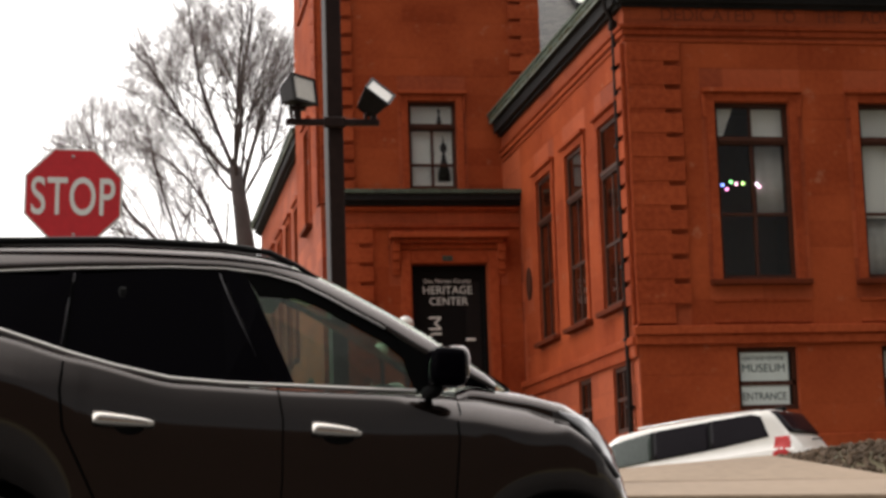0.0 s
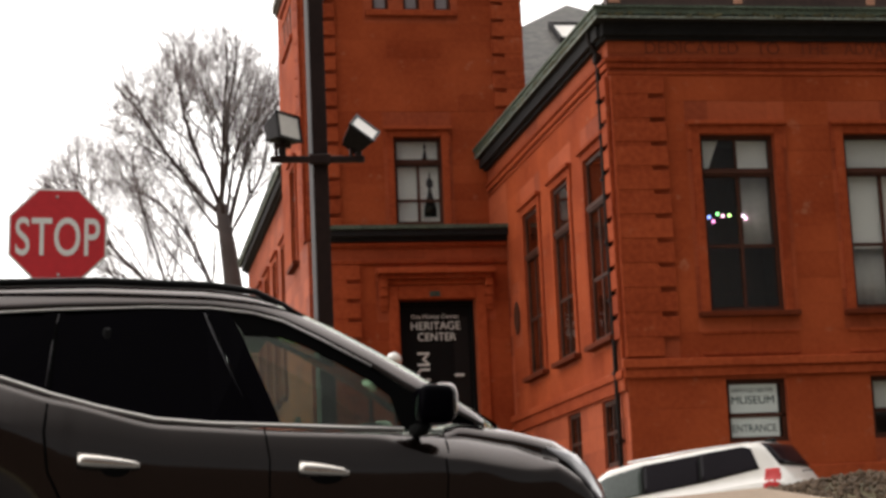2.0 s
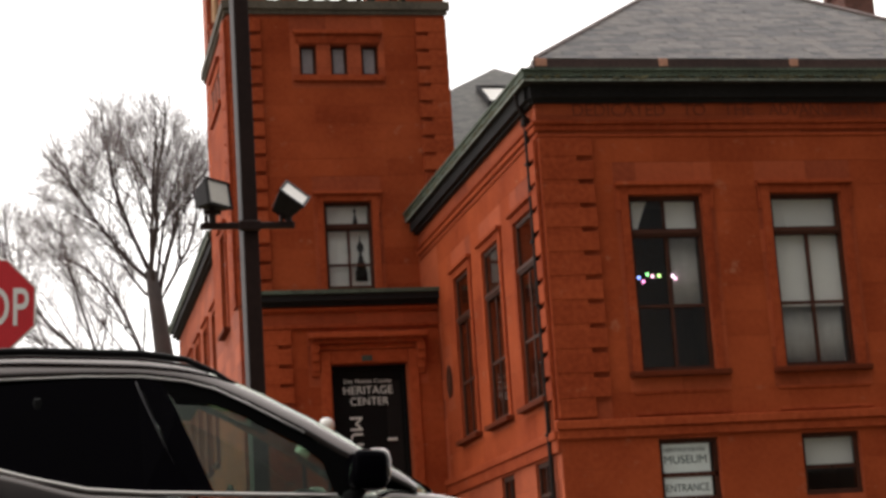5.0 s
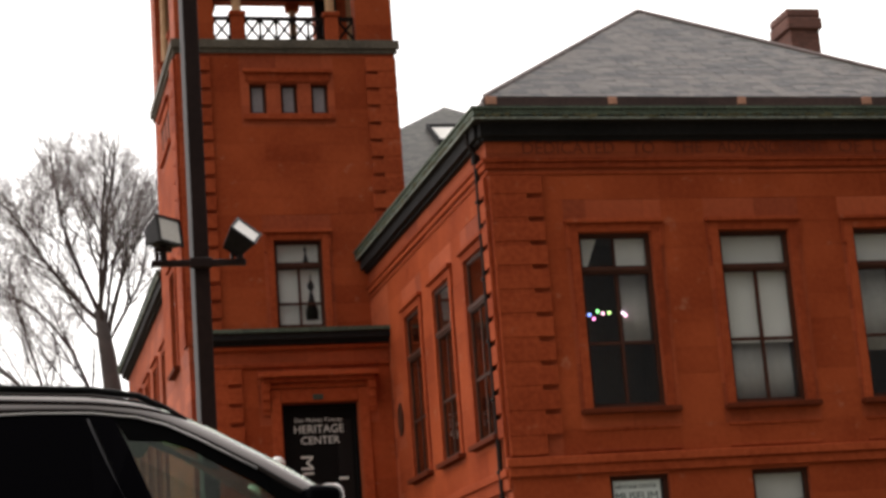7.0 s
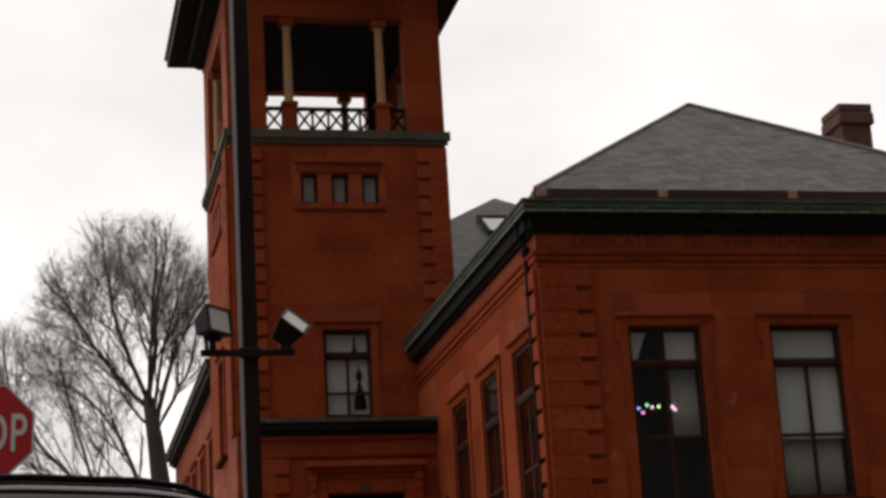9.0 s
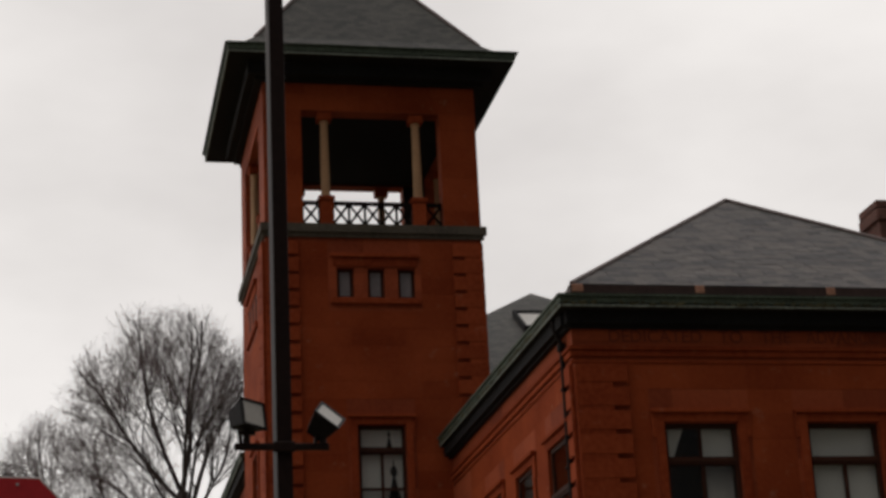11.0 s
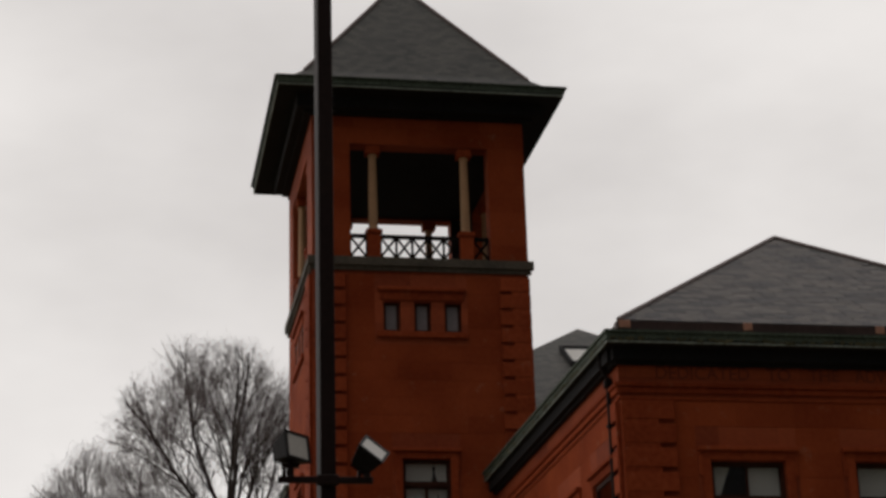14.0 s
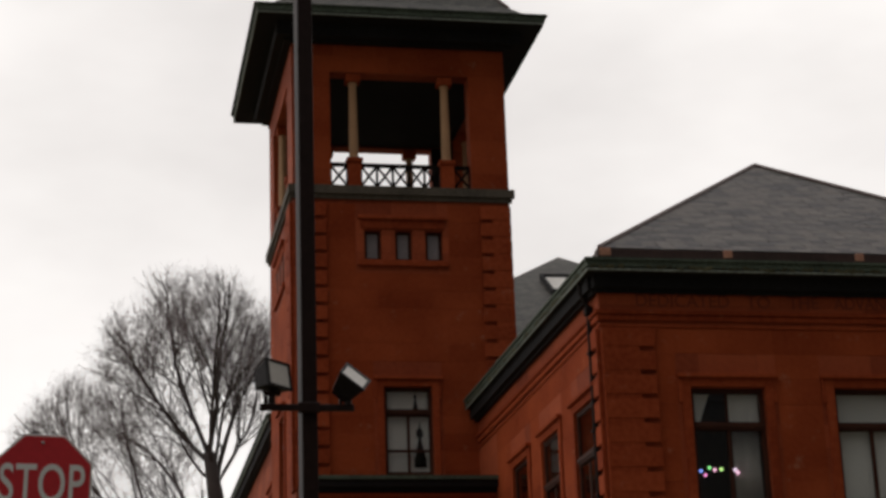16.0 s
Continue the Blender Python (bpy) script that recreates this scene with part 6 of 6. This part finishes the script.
part("plate_recess", soft_box(-2.65, -2.60, -0.30, 0.30, 0.80, 0.94, 0.01), BLACK_TRIM, van)
part("number_plate", soft_box(-2.662, -2.651, -0.155, 0.155, 0.81, 0.93, 0.003), BLIND, van, "pale plate with no writing")
bm = bmesh.new()
tube(bm, [(-2.60, 0.05, 1.19), (-2.60, -0.45, 1.22)], 0.012, 5)
part("wiper", bm, BLACK_TRIM, van)
part("roof_aerial", soft_box(-2.2, -2.02, -0.05, 0.05, 1.73, 1.80, 0.015), BLACK_TRIM, van, "black roof aerial")
for x in (1.55, -1.50):
    for side in (-1, 1):
        wheel(van, x, side * 0.86, 0.34, 0.34, 0.21, ALLOY, TYRE, side)
VYAW = 180 - 41
van.matrix_basis = Matrix.Translation((9.0, 29.7, 0.06)) @ Matrix.Rotation(radians(VYAW), 4, "Z") @ Matrix.Rotation(radians(5.0), 4, "Y") @ Matrix.Diagonal((0.95, 0.95, 0.95, 1))


# ---- ashlar: every dressed block a piece of its own, its joints a few millimetres deep ----
def ashlar(face, parent, u0, u1, z0, rows, pitch, keep_out, seed, length=1.12):
    rng = random.Random(seed)
    for r in range(rows):
        a, b = z0 + r * pitch, z0 + (r + 1) * pitch
        cuts = sorted([(k[0], k[1]) for k in keep_out if k[2] < b - 0.01 and k[3] > a + 0.01])
        runs, at = [], u0
        for c, d in cuts:
            if c > at + 0.05:
                runs.append((at, min(c, u1)))
            at = max(at, d)
        if at < u1 - 0.05:
            runs.append((at, u1))
        for p, q in runs:
            n = max(1, round((q - p) / length))
            w = (q - p) / n
            edges = [p] + [p + w * (i + (0.5 if r % 2 and n > 1 else 0.0) * 0.55 + rng.uniform(-0.06, 0.06)) for i in range(1, n)] + [q]
            for e, f in zip(edges, edges[1:]):
                if f - e > 0.06:
                    part("ashlar_block", face.soft(e + 0.002, f - 0.002, 0.001, 0.004 + rng.uniform(0, 0.004), a + 0.002, b - 0.002, 0.002), ASHLAR, parent)


def around(w, z, m=0.20, top=0.27, low=0.16):
    return (w[0] - m, w[1] + m, z[0] - low, z[1] + top)


ashlar(FRONT, museum, 10.135, 18.6, 3.765, 11, 0.4865, [around(w, WIN_Z, 0.255) for w in W_FRONT] + [(10.0, 10.44, 3.7, 9.2)], 3)
ashlar(FRONT, museum, 9.42, 18.6, 1.76, 3, 0.55, [(b[0] - 0.005, b[1] + 0.005, *B_Z) for b in B_FRONT], 4, 1.3)
ashlar(SIDE, museum, 33.42, 42.3, 3.61, 11, 0.50, [around(w, (4.30, 7.92), 0.255) for w in W_SIDE] + [(41.4, 42.2, 5.4, 6.15)], 5)
ashlar(TFRONT, museum, 5.75, 9.67, 8.15, 16, 0.4515, [around((7.10, 8.29), (8.48, 10.67), 0.255), (6.48, 8.84, 13.72, 15.08)], 6)
ashlar(TFRONT, museum, 4.93, 10.45, 15.83, 9, 0.444, [(BELL[0] - 0.005, BELL[1] + 0.005, BELL[2], BELL[3])], 7)
ashlar(TSIDE, museum, 45.21, 50.18, 8.15, 16, 0.4515, [around((46.6, 47.8), (8.0, 10.5), 0.255), (46.35, 48.75, 13.72, 15.08)], 8)
ashlar(PFRONT, museum, 5.91, 9.39, 1.0, 14, 0.443, [(6.27, 9.07, 6.10, 7.1), (6.58, 8.77, 0, 6.75)], 9, 0.9)


# ---- slates of the wing's front slope: the lower courses singly, the rest joined ----
def slate_slope(roof, x0, x1, apex, y0, z0, wide, show, single, seed):
    rng = random.Random(seed)
    rise = Vector((0, apex[1] - y0, apex[2] - z0))
    run = rise.length
    up = rise / run
    out = Vector((0, -up.z, up.y))
    tile = bmesh.new()
    box(tile, -wide / 2 + 0.002, wide / 2 - 0.002, 0.0, show * 1.25, 0.0, 0.007)
    me = bpy.data.meshes.new("slate")
    tile.to_mesh(me)
    tile.free()
    me.materials.append(SLATE_PIECE)
    rest_v, rest_f = [], []
    count = 0
    for r in range(int(run / show)):
        f = r * show / run
        a, b = x0 + (apex[0] - x0) * f + 0.17, x1 + (apex[0] - x1) * (f + 0.01) - 0.17
        n = int((b - a) / wide)
        for i in range(n):
            x = a + wide * (i + (0.5 if r % 2 else 0.1)) + rng.uniform(-0.006, 0.006)
            if x + wide / 2 > b or x > 18.9:
                continue
            p = Vector((x, y0, z0)) + up * (r * show + rng.uniform(-0.006, 0.006)) + out * (0.004 + rng.uniform(0, 0.004))
            tilt = radians(1.6 + rng.uniform(-0.5, 0.9))
            u = (up * math.cos(tilt) - out * math.sin(tilt)).normalized()
            side = (Vector((1, 0, 0)) + u * rng.uniform(-0.02, 0.02)).normalized()
            o = side.cross(u)
            m = Matrix((side, u, o)).transposed().to_4x4()
            m.translation = p + out * 0.006
            if count < single:
                ob = new("slate", me)
                HOME[ob] = m.copy()
                ob.parent = roof
                ob.matrix_parent_inverse = HOME.get(roof, Matrix()).inverted()
                ob.matrix_basis = m
            else:
                k = len(rest_v)
                rest_v += [tuple(m @ v.co) for v in me.vertices]
                rest_f += [tuple(k + q for q in pl.vertices) for pl in me.polygons]
            count += 1
    rest = bpy.data.meshes.new("slate_course")
    rest.from_pydata(rest_v, [], rest_f)
    rest.materials.append(SLATE_REST)
    ob = new("slate_course", rest)
    HOME[ob] = Matrix()
    ob.parent = roof
    ob.matrix_parent_inverse = HOME.get(roof, Matrix()).inverted()
    tagged(ob, kind="stuff")


SLATE_REST = material("split_slate_courses", (0.062, 0.057, 0.062), 0.55, vary=0.25, scale=3.5, bump=0.25, bump_scale=25, spec=0.35, second=(0.118, 0.100, 0.090), stain=0.5, island=0.36)
node = [q for q in SLATE_REST.node_tree.nodes if q.type == "OBJECT_INFO"][0]
geo = SLATE_REST.node_tree.nodes.new("ShaderNodeNewGeometry")
for link in list(node.outputs["Random"].links):
    SLATE_REST.node_tree.links.new(geo.outputs["Random Per Island"], link.to_socket)
slate_slope(wing_roof, 9.42, 20.1, (14.65, 37.95, 14.30), 32.78, 10.60, 0.30, 0.16, 290, 21)
